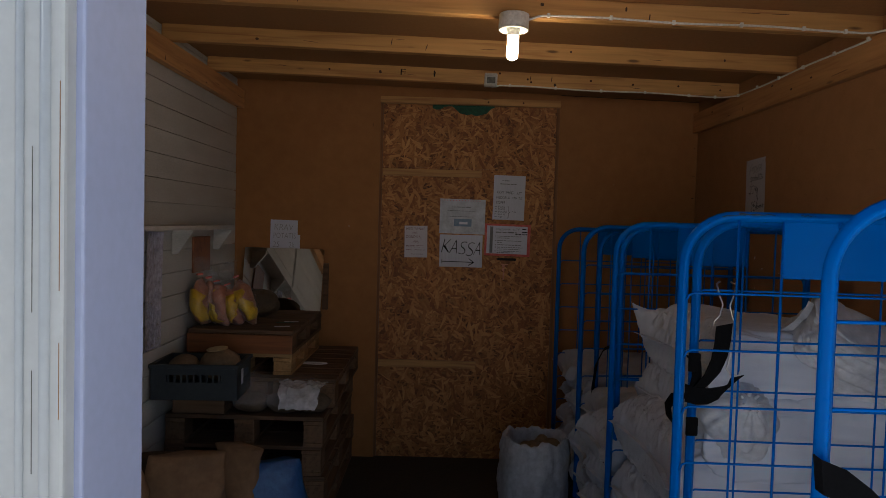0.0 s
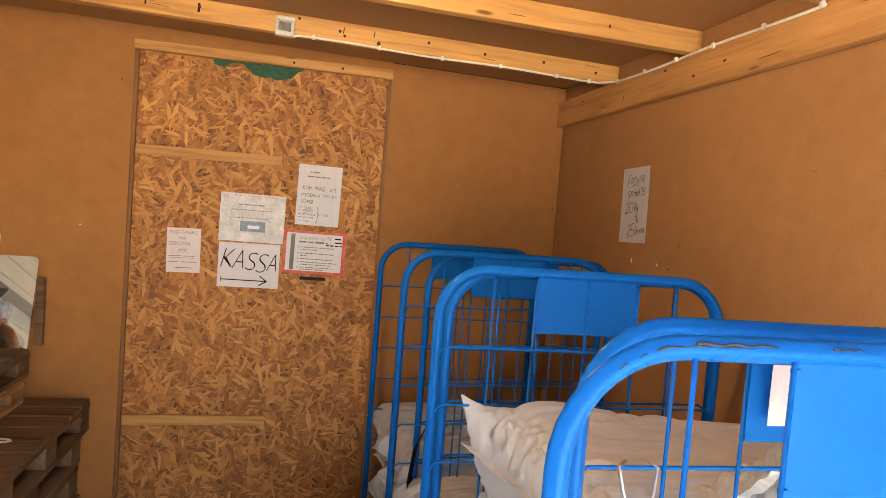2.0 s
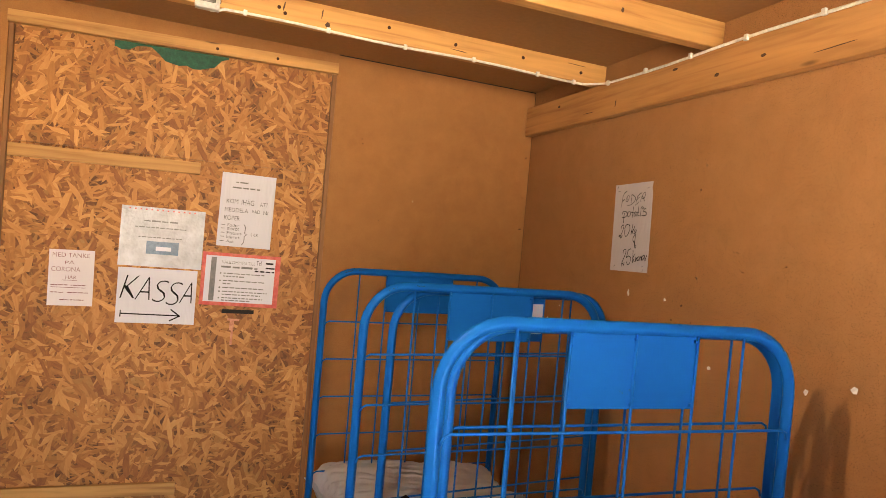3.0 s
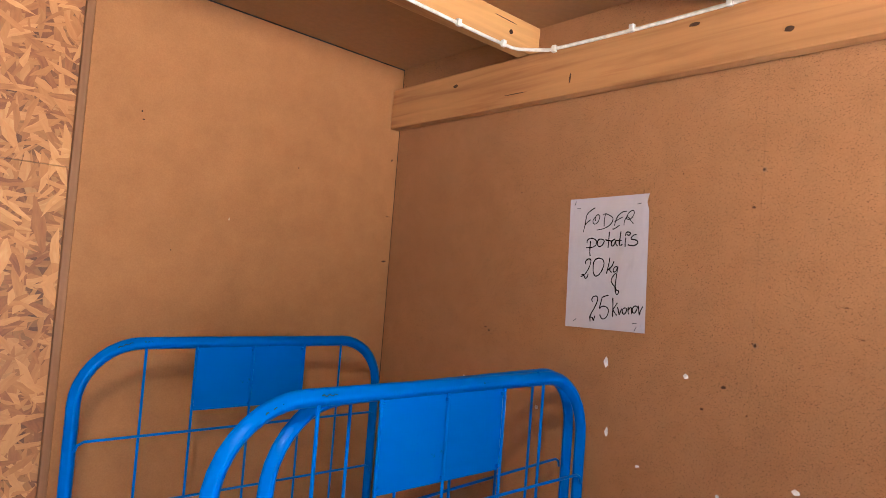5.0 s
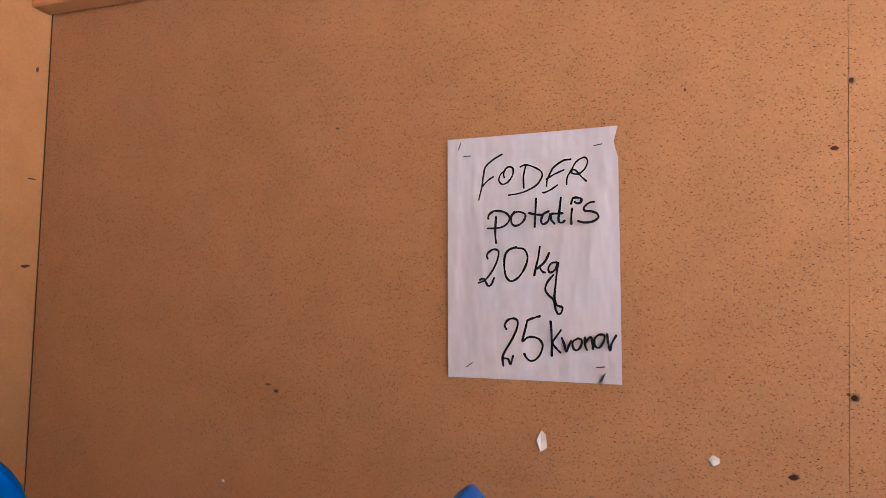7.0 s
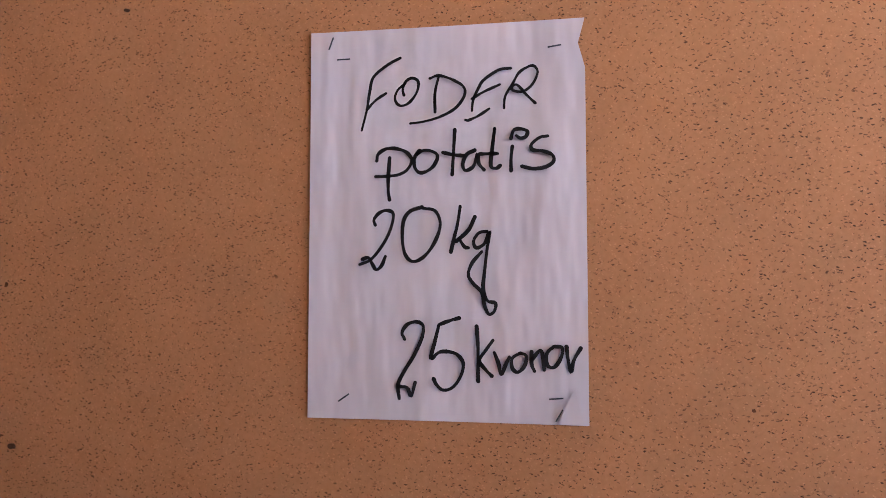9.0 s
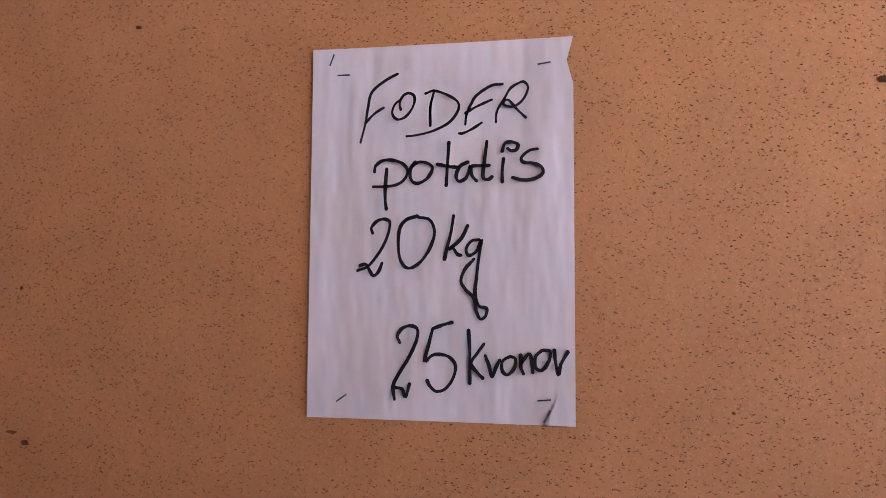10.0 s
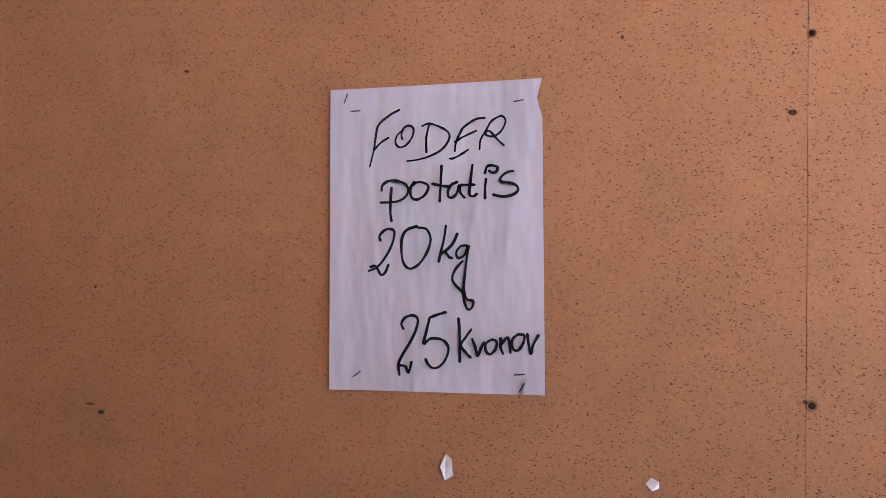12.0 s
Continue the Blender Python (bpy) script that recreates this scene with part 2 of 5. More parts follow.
M_INK_GREY = surface("grey_print", (0.16, 0.16, 0.17), (0.24, 0.24, 0.25), 30, 0.7)
M_PENCIL = surface("soft_pencil", (0.30, 0.29, 0.30), (0.42, 0.41, 0.42), 60, 0.7)
M_INK_MAROON = surface("maroon_ink", (0.16, 0.03, 0.05), (0.22, 0.05, 0.07), 30, 0.7)
M_RED_TAPE = surface("red_tape_edge", (0.62, 0.06, 0.05), (0.72, 0.2, 0.16), 20, 0.6)
M_BLUE_PRINT = surface("faded_blue_print", (0.16, 0.24, 0.36), (0.24, 0.32, 0.44), 20, 0.6)
M_FOIL = surface("clear_sleeve_sheen", (0.50, 0.51, 0.57), (0.60, 0.61, 0.67), 6, 0.16, 0, 16, 0.5, 0.03)
def cloth(name, c1, c2, rough):
    """Limp woven cloth: faint soiling, fine weave, long shallow creases."""
    m, nt, b = node_mat(name, rough)
    v = coords(nt)
    soil = noise_tex(nt, v, 3.0, 5)
    nt.links.new(ramp(nt, soil, [(0.3, c1), (0.6, c2)]), b.inputs["Base Color"])
    fold = nt.nodes.new("ShaderNodeTexNoise")
    fold.noise_type = 'RIDGED_MULTIFRACTAL'
    fold.inputs["Scale"].default_value, fold.inputs["Detail"].default_value, fold.inputs["Distortion"].default_value = 1.0, 3, 0.15
    nt.links.new(coords(nt, (3.0, 19, 19), (8, 0, 14)), fold.inputs["Vector"])
    weave = noise_tex(nt, v, 420, 2)
    bump(nt, b, math_node(nt, "ADD", fold.outputs[0], math_node(nt, "MULTIPLY", weave, 0.04)), 0.9, 0.024)
    return m


M_SACK = cloth("white_woven_sack", (0.42, 0.445, 0.515), (0.52, 0.55, 0.63), 0.9)
M_STRAP = surface("black_webbing", (0.003, 0.003, 0.0035), (0.007, 0.007, 0.008), 20, 0.8, 0, 160, 0.3, 0.003, gloss=0.06)
M_STEEL = surface("zinc_wire", (0.45, 0.45, 0.46), (0.6, 0.6, 0.6), 20, 0.32, 0.9, 90, 0.1)
M_CABLE = surface("white_cable_plastic", (0.70, 0.68, 0.62), (0.80, 0.78, 0.72), 12, 0.4)
M_PLASTIC_W = surface("white_lamp_plastic", (0.70, 0.69, 0.65), (0.78, 0.77, 0.73), 12, 0.35)
M_BOX_GREY = surface("grey_plastic_housing", (0.42, 0.42, 0.40), (0.52, 0.52, 0.50), 14, 0.4)
M_LENS = surface("dark_sensor_window", (0.10, 0.10, 0.09), (0.2, 0.2, 0.18), 30, 0.2)
M_GREEN = surface("dark_green_net", (0.008, 0.055, 0.035), (0.02, 0.12, 0.07), 50, 0.7, 0, 160, 0.5)
M_CRATE = surface("slate_blue_crate_plastic", (0.030, 0.040, 0.048), (0.048, 0.058, 0.066), 9, 0.55, 0, 80, 0.15, gloss=0.3)
M_CHIPPED = surface("white_paper_scraps", (0.74, 0.72, 0.70), (0.82, 0.80, 0.78), 30, 0.8)
M_DARK = surface("dark_nail_head", (0.034, 0.015, 0.009), (0.09, 0.040, 0.020), 60, 0.7, gloss=0.15)
M_SCUFF = surface("bared_dark_steel", (0.020, 0.028, 0.045), (0.055, 0.065, 0.085), 80, 0.6, gloss=0.2)
M_KNOT = surface("dark_knot", (0.05, 0.022, 0.01), (0.12, 0.05, 0.02), 60, 0.7)
M_BRUISE = surface("bruised_board", (0.07, 0.028, 0.012), (0.15, 0.062, 0.026), 90, 0.8, gloss=0.15)
M_HOLE = surface("dark_gap", (0.012, 0.009, 0.007), (0.02, 0.015, 0.012), 20, 0.9)
M_BROWN_BAG = surface("brown_paper_bag", (0.24, 0.13, 0.062), (0.33, 0.19, 0.10), 8, 0.8, 0, 25, 0.5, 0.01)
M_BLUE_BAG = surface("blue_packet", (0.02, 0.08, 0.24), (0.04, 0.14, 0.36), 9, 0.4, 0, 30, 0.4, 0.008)
M_EARTH = surface("earthy_sack", (0.075, 0.05, 0.03), (0.13, 0.09, 0.055), 9, 0.9, 0, 40, 0.7, 0.012)
M_YELLOW = surface("yellow_wrapper", (0.55, 0.31, 0.01), (0.66, 0.43, 0.03), 22, 0.35, 0, 40, 0.4, 0.006)
M_PINK = surface("pink_wrapper", (0.34, 0.12, 0.075), (0.50, 0.24, 0.15), 30, 0.35, 0, 40, 0.4, 0.006)
M_FILM = glass_film("crinkled_clear_film", (0.85, 0.86, 0.88), 0.085)
M_FILM_THIN = glass_film("thin_clear_film", (0.85, 0.86, 0.88), 0.18)
M_BOARD = surface("cream_board", (0.56, 0.52, 0.45), (0.64, 0.60, 0.53), 5, 0.5)
M_POTATO = surface("potato_skin", (0.20, 0.13, 0.07), (0.28, 0.19, 0.11), 14, 0.8, 0, 70, 0.4)
M_TAN = surface("tan_card", (0.50, 0.36, 0.20), (0.58, 0.43, 0.25), 14, 0.8)

m_bulb, nt_b, b_b = node_mat("lit_bulb", 0.3)
b_b.inputs["Emission Color"].default_value = (1.0, 0.80, 0.52, 1)
b_b.inputs["Emission Strength"].default_value = 30
M_BULB = m_bulb
m_mir, nt_m, b_m = node_mat("mirror_glass", 0.03, 1.0)
b_m.inputs["Base Color"].default_value = (0.72, 0.74, 0.72, 1)
M_MIRROR = m_mir


# ---- mesh helpers ----
def obj(name, bm, material=None, parent=None, label="", smooth=False):
    me = bpy.data.meshes.new(name)
    bm.normal_update()
    bm.to_mesh(me)
    bm.free()
    ob = new(name, me)
    if material:
        me.materials.append(material)
    if smooth:
        for p in me.polygons:
            p.use_smooth = True
    if parent:
        ob.parent = parent
    if label:
        ob["label"] = label
    return ob


def part(name, bm, material, parent, label="", smooth=False):
    return obj(name, bm, material, parent, label, smooth)


def empty(name, m=None, **tags):
    e = new(name)
    if m is not None:
        e.matrix_world = m
    return tagged(e, **tags)


def add_box(bm, x0, x1, y0, y1, z0, z1, bevel=0.0):
    m = Matrix.Translation(((x0 + x1) / 2, (y0 + y1) / 2, (z0 + z1) / 2)) @ Matrix.Diagonal((x1 - x0, y1 - y0, z1 - z0, 1))
    r = bmesh.ops.create_cube(bm, size=1, matrix=m)
    if bevel:
        ed = list({e for v in r["verts"] for e in v.link_edges})
        bmesh.ops.bevel(bm, geom=ed, offset=bevel, segments=2, profile=0.6, affect='EDGES')
    return bm


def box(x0, x1, y0, y1, z0, z1, bevel=0.0):
    return add_box(bmesh.new(), x0, x1, y0, y1, z0, z1, bevel)


def add_tube(bm, pts, r, n=8, closed=False, r2=None, square=False):
    """A round bar, or a square one with rounded edges, swept along a line of points."""
    pts = [Vector(p) for p in pts]
    rings = []
    cnt = len(pts)
    ref = None
    for i, p in enumerate(pts):
        a = pts[i - 1] if (i or closed) else p
        c = pts[(i + 1) % cnt] if (i < cnt - 1 or closed) else p
        d = (c - a).normalized()
        if ref is None:
            ref = d.orthogonal().normalized()
        ref = (ref - d * ref.dot(d)).normalized()
        s = d.cross(ref)
        rr = r if r2 is None else r + (r2 - r) * i / (cnt - 1)
        ring = []
        for k in range(n):
            u, v = math.cos(2 * math.pi * k / n), math.sin(2 * math.pi * k / n)
            q = rr / (u ** 6 + v ** 6) ** (1 / 6) if square else rr
            ring.append(bm.verts.new(p + q * (u * ref + v * s)))
        rings.append(ring)
    m = cnt if closed else cnt - 1
    for i in range(m):
        a, c = rings[i], rings[(i + 1) % cnt]
        for k in range(n):
            bm.faces.new((a[k], a[(k + 1) % n], c[(k + 1) % n], c[k]))
    if not closed:
        bm.faces.new(rings[0][::-1])
        bm.faces.new(rings[-1])
    return bm


def tube(pts, r, n=8, closed=False, r2=None, square=False):
    return add_tube(bmesh.new(), pts, r, n, closed, r2, square)


def thicken(bm, geom, thickness):
    bm.normal_update()
    bmesh.ops.solidify(bm, geom=geom, thickness=thickness)


def strip(pts, widths, thick):
    """A flat band along points; widths gives the across vector at each point."""
    bm = bmesh.new()
    prev = None
    for i, (p, w) in enumerate(zip(pts, widths)):
        p, w = Vector(p), Vector(w)
        d = (Vector(pts[min(i + 1, len(pts) - 1)]) - Vector(pts[max(i - 1, 0)])).normalized()
        nn = d.cross(w).normalized() * thick / 2
        ring = [bm.verts.new(q) for q in (p - w / 2 - nn, p + w / 2 - nn, p + w / 2 + nn, p - w / 2 + nn)]
        if prev:
            for k in range(4):
                bm.faces.new((prev[k], prev[(k + 1) % 4], ring[(k + 1) % 4], ring[k]))
        else:
            bm.faces.new(ring[::-1])
        prev = ring
    bm.faces.new(prev)
    return bm


def arc(cx, cz, r, a0, a1, n=7):
    return [(cx + r * math.cos(radians(a0 + (a1 - a0) * i / n)), cz + r * math.sin(radians(a0 + (a1 - a0) * i / n))) for i in range(n + 1)]


# ---- structure ----
def so_far():
    return set(scene.objects)


PITCH = pose(0, 0, 2.2, 0, 1.35, 0) @ pose(0, 0, -2.2)  # the roof rises towards the west wall


def settle(before, grow, old=(0, 0, 0), at=(0, 0, 0), lean=Matrix()):
    """Brings all things made since before to their true size, their datum point old set down at the point at."""
    m = lean @ Matrix.Translation(at) @ Matrix.Diagonal((*grow, 1)) @ Matrix.Translation([-c for c in old])
    for o in scene.objects:
        if o not in before and not o.parent:
            o.matrix_basis = m @ o.matrix_basis


XR, XL, YB, YF, ZC = 0.0, -2.8875, -0.012, -3.41, 2.301


def structure(name, bm, material, label, category):
    return tagged(obj(name, bm, material), label, category, kind="structure")


structure("floor", box(-3.1, 0.3, YF - 0.12, 0.3, -0.12, 0.0), M_FLOOR, "dark dirty worn floor of a small wooden shed", "floor")
ground_bm = bmesh.new()
bmesh.ops.create_grid(ground_bm, x_segments=8, y_segments=8, size=600)
bmesh.ops.translate(ground_bm, verts=ground_bm.verts, vec=(0, 0, -0.125))
structure("ground", ground_bm, M_GROUND, "pale sunlit gravel yard outside the shed", "ground")
structure("wall_east", box(XR + 0.012, XR + 0.1, YF - 0.12, 0.1, 0, ZC + 0.15), M_CHIP_R, "tan pressed fibreboard wall with dark flecks", "wall")
structure("wall_west", box(XL - 0.12, XL - 0.022, YF - 0.12, 0.1, 0, ZC + 0.15), M_WHITE_WOOD, "white painted horizontal board wall", "wall")
# back wall with the boarded-up doorway
OX0, OX1, OZ1 = -1.990, -0.869, 2.268
bw = bmesh.new()
add_box(bw, XL - 0.022, OX0, YB - 0.012, 0.1, 0, ZC + 0.15)
add_box(bw, OX1, XR, YB - 0.012, 0.1, 0, ZC + 0.15)
add_box(bw, OX0, OX1, YB - 0.012, 0.1, OZ1, ZC + 0.15)
# unseen backing, added to stop skylight leaking through the board's joint
add_box(bw, OX0, OX1, 0.022, 0.1, 0, OZ1)
structure("wall_north", bw, M_CHIP_B, "plain tan fibreboard wall round a boarded-up doorway", "wall")
# front wall with the entrance
DX0, DX1, DZ = -1.941, -0.10, 2.14
fw = bmesh.new()
add_box(fw, XL - 0.12, DX0 - 0.04, YF - 0.12, YF, 0, ZC + 0.15)
add_box(fw, DX1 + 0.04, XR, YF - 0.12, YF, 0, ZC + 0.15)
add_box(fw, DX0 - 0.04, DX1 + 0.04, YF - 0.12, YF, DZ + 0.04, ZC + 0.15)
structure("wall_south", fw, M_WHITE_WOOD, "white painted wall round the open entrance", "wall")
structure("ceiling", box(XL - 0.12, XR + 0.1, YF - 0.12, 0.1, ZC, ZC + 0.03), M_CEIL, "tan board ceiling above pine joists", "ceiling").matrix_basis = PITCH

# pressed-board sheets of the east wall, butted with narrow joints
EAST = bpy.data.objects["wall_east"]
for y0, y1 in ((-0.0275, -1.1438), (-1.14425, -2.3435), (-2.3445, YF)):
    part("panel", box(0.0, 0.0118, y1, y0, 0.0, ZC), M_CHIP_R, EAST)
# dark open joints in the corner and under the ceiling
tagged(obj("joint", box(0.0005, 0.0112, -0.0272, -0.0243, 0.0, ZC - 0.001), M_HOLE), "dark open joint in the wall corner", "joint", kind="structure")
tagged(obj("joint", box(OX1, -0.001, -0.0262, -0.0243, ZC - 0.0036, ZC - 0.0004), M_HOLE), "dark open joint under the ceiling board", "joint", kind="structure").matrix_basis = PITCH
# boards of the west wall
WEST = bpy.data.objects["wall_west"]
z = 0.0
while z < ZC + 0.06:
    h = min(0.1115, ZC + 0.07 - z)
    dx = random.uniform(0, 0.003)
    part("plank", box(XL - 0.0215, XL - dx, YF, YB - 0.014, z, z + h - 0.0035, 0.0015), M_WHITE_WOOD, WEST)
    z += 0.1115
# white upright cover strip on the upper boards
tagged(obj("trim", box(XL, XL + 0.012, -1.70, -1.677, 1.474, 2.155, 0.002), M_WHITE_WOOD), "narrow white painted upright strip on boards", "trim", kind="structure")

# entrance frame: jambs, head, outer casing with a stepped edge
fr = empty("door_1", label="white painted frame of the open shed entrance", category="door frame", kind="structure")
part("jamb", box(DX0 - 0.04, DX0, YF - 0.122, YF + 0.01, -0.12, DZ, 0.003), M_JAMB_SKY_SHADE, fr)
part("jamb", box(DX1, DX1 + 0.04, YF - 0.122, YF + 0.01, -0.12, DZ, 0.003), M_JAMB_SKY_SHADE, fr)
part("head", box(DX0 - 0.04, DX1 + 0.04, YF - 0.16, YF + 0.01, DZ, DZ + 0.04, 0.003), M_WHITE_TRIM, fr)
for sx, xx in ((-1, DX0), (1, DX1)):
    a, c = sorted((xx + sx * 0.008, xx + sx * 0.115))
    part("casing", box(a, c, YF - 0.142, YF - 0.1205, -0.12, DZ + 0.10, 0.004), M_WHITE_TRIM, fr)
    for k, r in ((0.026, 0.005), (0.050, 0.004), (0.080, 0.006)):
        part("bead", tube([(xx + sx * k, YF - 0.143, -0.12), (xx + sx * k, YF - 0.143, DZ + 0.09)], r, 8), M_WHITE_TRIM, fr, smooth=True)
    # paint cracks beside the beads, in broken lengths
    rnd = random.Random(8 + sx)
    for k in (0.0125, 0.0385):
        z = 0.0
        while z < DZ:
            e = z + rnd.uniform(0.05, 0.4)
            part("crack", box(xx + sx * k - 0.0003, xx + sx * k + 0.0003, YF - 0.1426, YF - 0.1418, z, min(e, DZ)), M_BROWN_BAG if k < 0.02 else M_LENS, fr)
            z = e + rnd.uniform(0.03, 0.25)

# ---- roof timbers ----
mark = so_far()
for xa, xb, zz in ((-0.046, -0.012, 2.263), (-3.049, -3.003, 2.275)):
    tagged(obj("wall_plate", box(xa, xb, -3.588, YB - 0.014, zz, 2.390, 0.004), M_PINE_Y), "planed pine wall plate carrying the joists", "beam", "wall plates", "structure")
for k in range(6):
    yj = -0.61 - 0.614 * k
    if yj < -3.5:
        break
    tagged(obj("joist", box(-3.046, -0.012, yj, yj + 0.045, 2.391, 2.4685, 0.003), M_PINE_X), "planed pine ceiling joist with knots and nail holes", "joist", "ceiling joists", "structure")
# nail heads and stencil letters on the first joist
J1 = -0.61
for k, (xn, zn) in enumerate(((-2.35, 2.43), (-1.75, 2.44), (-1.38, 2.455), (-1.22, 2.43), (-1.20, 2.415), (-0.86, 2.44), (-0.62, 2.43), (-0.36, 2.435), (-0.12, 2.425))):
    tagged(obj("nail_head", tube([(xn, J1 + 0.002, zn), (xn, J1 - 0.002, zn)], 0.006, 8), M_DARK), "dark nail head in a pine joist", "nail", "joist nails")


def text_mesh(body, thin=0.012):
    cu = bpy.data.curves.new("lettering", "FONT")
    cu.body, cu.size, cu.offset, cu.resolution_u = body, 1.0, -thin, 4
    ob = bpy.data.objects.new("lettering", cu)
    me = bpy.data.meshes.new_from_object(ob)
    bpy.data.objects.remove(ob)
    bm = bmesh.new()
    bm.from_mesh(me)
    bpy.data.meshes.remove(me)
    return bm


def fit_text(bm, x0, z0, x1, z1, shear=0.0):
    """Flat lettering scaled into a rectangle of the xz plane, facing -y."""
    xs = [v.co.x for v in bm.verts]
    ys = [v.co.y for v in bm.verts]
    ax, ay, w, h = min(xs), min(ys), max(max(xs) - min(xs), 1e-4), max(max(ys) - min(ys), 1e-4)
    for v in bm.verts:
        u, q = (v.co.x - ax) / w, (v.co.y - ay) / h
        v.co = Vector((x0 + u * (x1 - x0) + shear * (q - 0.5) * (z1 - z0), 0, z0 + q * (z1 - z0)))
    return bm


def join(bms):
    out = bmesh.new()
    for b in bms:
        me = bpy.data.meshes.new("tmp")
        b.to_mesh(me)
        b.free()
        out.from_mesh(me)
        bpy.data.meshes.remove(me)
    return out


def words(body, x0, z0, x1, z1, shear=0.0, pen=None):
    """pen: the width of the marker's line, in metres."""
    thin = 0.012
    if pen:
        trial = text_mesh(body, 0.0)
        xs, ys = [v.co.x for v in trial.verts], [v.co.y for v in trial.verts]
        trial.free()
        em = math.sqrt((x1 - x0) / max(0.08, max(xs) - min(xs)) * (z1 - z0) / (max(ys) - min(ys)))
        thin = min(0.036, max(-0.02, 0.5 * (0.088 - pen / em)))
    return fit_text(text_mesh(body, thin), x0, z0, x1, z1, shear)


for ch, xa, xb in (("F", -1.945, -1.915), ("I", -1.757, -1.748)):
    b = words(ch, xa, 2.418, xb, 2.452)
    bmesh.ops.translate(b, verts=b.verts, vec=(0, J1 - 0.0015, 0))
    tagged(obj("stencil_letter", b, M_INK), "black stencil letter stamped on a joist", "lettering", "joist stencils")

KR = random.Random(12)


def knot(parent, p, axis, long, tall, tilt=0.0):
    """A dark flat knot or drying crack let into a timber's face."""
    bm = bmesh.new()
    n = 10
    for k in range(n):
        a = 2 * math.pi * k / n
        u, w = long * math.cos(a) * KR.uniform(0.8, 1.15), tall * math.sin(a) * KR.uniform(0.8, 1.15)
        u, w = u - w * tilt, w + u * tilt
        bm.verts.new((p[0] + u, p[1], p[2] + w) if axis == "y" else (p[0], p[1] + u, p[2] + w))
    bm.verts.ensure_lookup_table()
    bm.faces.new(bm.verts[:])
    thicken(bm, bm.faces[:], 0.0006)
    return part("knot", bm, M_KNOT, parent)


for o in [o for o in scene.objects if o.name.startswith("joist")]:
    yj = min(c[1] for c in o.bound_box)
    for k in range(7):
        x = -2.8 + 2.7 * (k + KR.random()) / 7
        z = KR.uniform(2.405, 2.455)
        if KR.random() < 0.5:
            knot(o, (x, yj - 0.0006, z), "y", KR.uniform(0.004, 0.009), KR.uniform(0.005, 0.010))
        else:
            knot(o, (x, yj - 0.0006, z), "y", KR.uniform(0.02, 0.05), 0.0012, KR.uniform(-0.1, 0.1))
    for k in range(2):
        x = KR.uniform(-2.6, -0.3)
        knot(o, (x, yj - 0.0006, KR.uniform(2.41, 2.44)), "y", 0.0025, 0.016, KR.uniform(-0.3, 0.3))
for o in [o for o in scene.objects if o.name.startswith("wall_plate")]:
    xf = min(c[0] for c in o.bound_box) - 0.0006 if o.bound_box[0][0] > -1 else max(c[0] for c in o.bound_box) + 0.0006
    for k in range(11):
        y = -0.12 - 2.6 * (k + KR.random()) / 11
        z = KR.uniform(2.285, 2.36)
        r = KR.random()
        if r < 0.4:
            knot(o, (xf, y, z), "x", KR.uniform(0.006, 0.016), KR.uniform(0.003, 0.006))
        elif r < 0.75:
            knot(o, (xf, y, z), "x", KR.uniform(0.03, 0.07), 0.0012, KR.uniform(-0.06, 0.06))
        else:
            knot(o, (xf, y, z - 0.01), "x", 0.0025, 0.013, KR.uniform(-0.2, 0.2))
ROOF = (0.95, 0.95, 0.95), (0, 0, 0), (0.01, 0, -0.0445), PITCH
settle(mark, *ROOF)
# marks on the north wall
mark = so_far()
for x, z, w, h, m in ((-2.30, 1.553, 0.011, 0.004, M_CHIPPED), (-2.155, 2.23, 0.005, 0.026, M_DARK), (-0.554, 1.877, 0.004, 0.014, M_TAN), (-0.80, 2.12, 0.006, 0.005, M_DARK), (-0.795, 2.10, 0.010, 0.004, M_DARK), (-0.36, 2.05, 0.004, 0.004, M_DARK), (-0.70, 1.78, 0.004, 0.004, M_DARK), (-0.03, 1.80, 0.018, 0.006, M_DARK), (-0.028, 1.945, 0.022, 0.003, M_DARK), (-0.03, 2.13, 0.006, 0.010, M_DARK)):
    b = bmesh.new()
    rag = random.Random(int(x * 1000))
    b.faces.new([b.verts.new((x + w * 0.55 * math.cos(k * 0.8976) * rag.uniform(0.5, 1.15), YB - 0.0122, z + h * 0.55 * math.sin(k * 0.8976) * rag.uniform(0.5, 1.15))) for k in range(7)])
    thicken(b, b.faces[:], 0.0008)
    tagged(obj("wall_chip", b, m), "small chip or scratch in the wall board", "chip", "chips in the wall")

# ---- boarded-up doorway ----
OX0, OX1 = -2.105, -0.925
osb = tagged(obj("strand_board_door", box(OX0, OX1, 0.0, 0.018, 0.0, 1.955), M_OSB), "orange strand board nailed over a doorway", "board")
part("upper_sheet", box(OX0, OX1, 0.001, 0.018, 1.9565, 2.399), M_OSB, osb)
# edge battens, their dark colour standing in for shaded reveals
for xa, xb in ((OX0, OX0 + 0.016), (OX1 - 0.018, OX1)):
    part("edge_batten", box(xa, xb, -0.020, -0.001, 0.002, 2.372, 0.002), M_PINE_REVEAL, osb)
part("top_batten", box(OX0 - 0.004, OX1 + 0.002, -0.034, -0.002, 2.374, 2.418, 0.003), M_PINE_X, osb)
part("batten", box(-2.086, -1.429, -0.018, -0.001, 1.898, 1.945, 0.003), M_PINE_X, osb)
part("batten", box(-2.086, -1.433, -0.018, -0.001, 0.615, 0.664, 0.003), M_PINE_X, osb)
part("coin_slot", box(-1.308, -1.183, -0.002, 0.0, 1.350, 1.366), M_HOLE, osb, "black letter slot cut in the board")
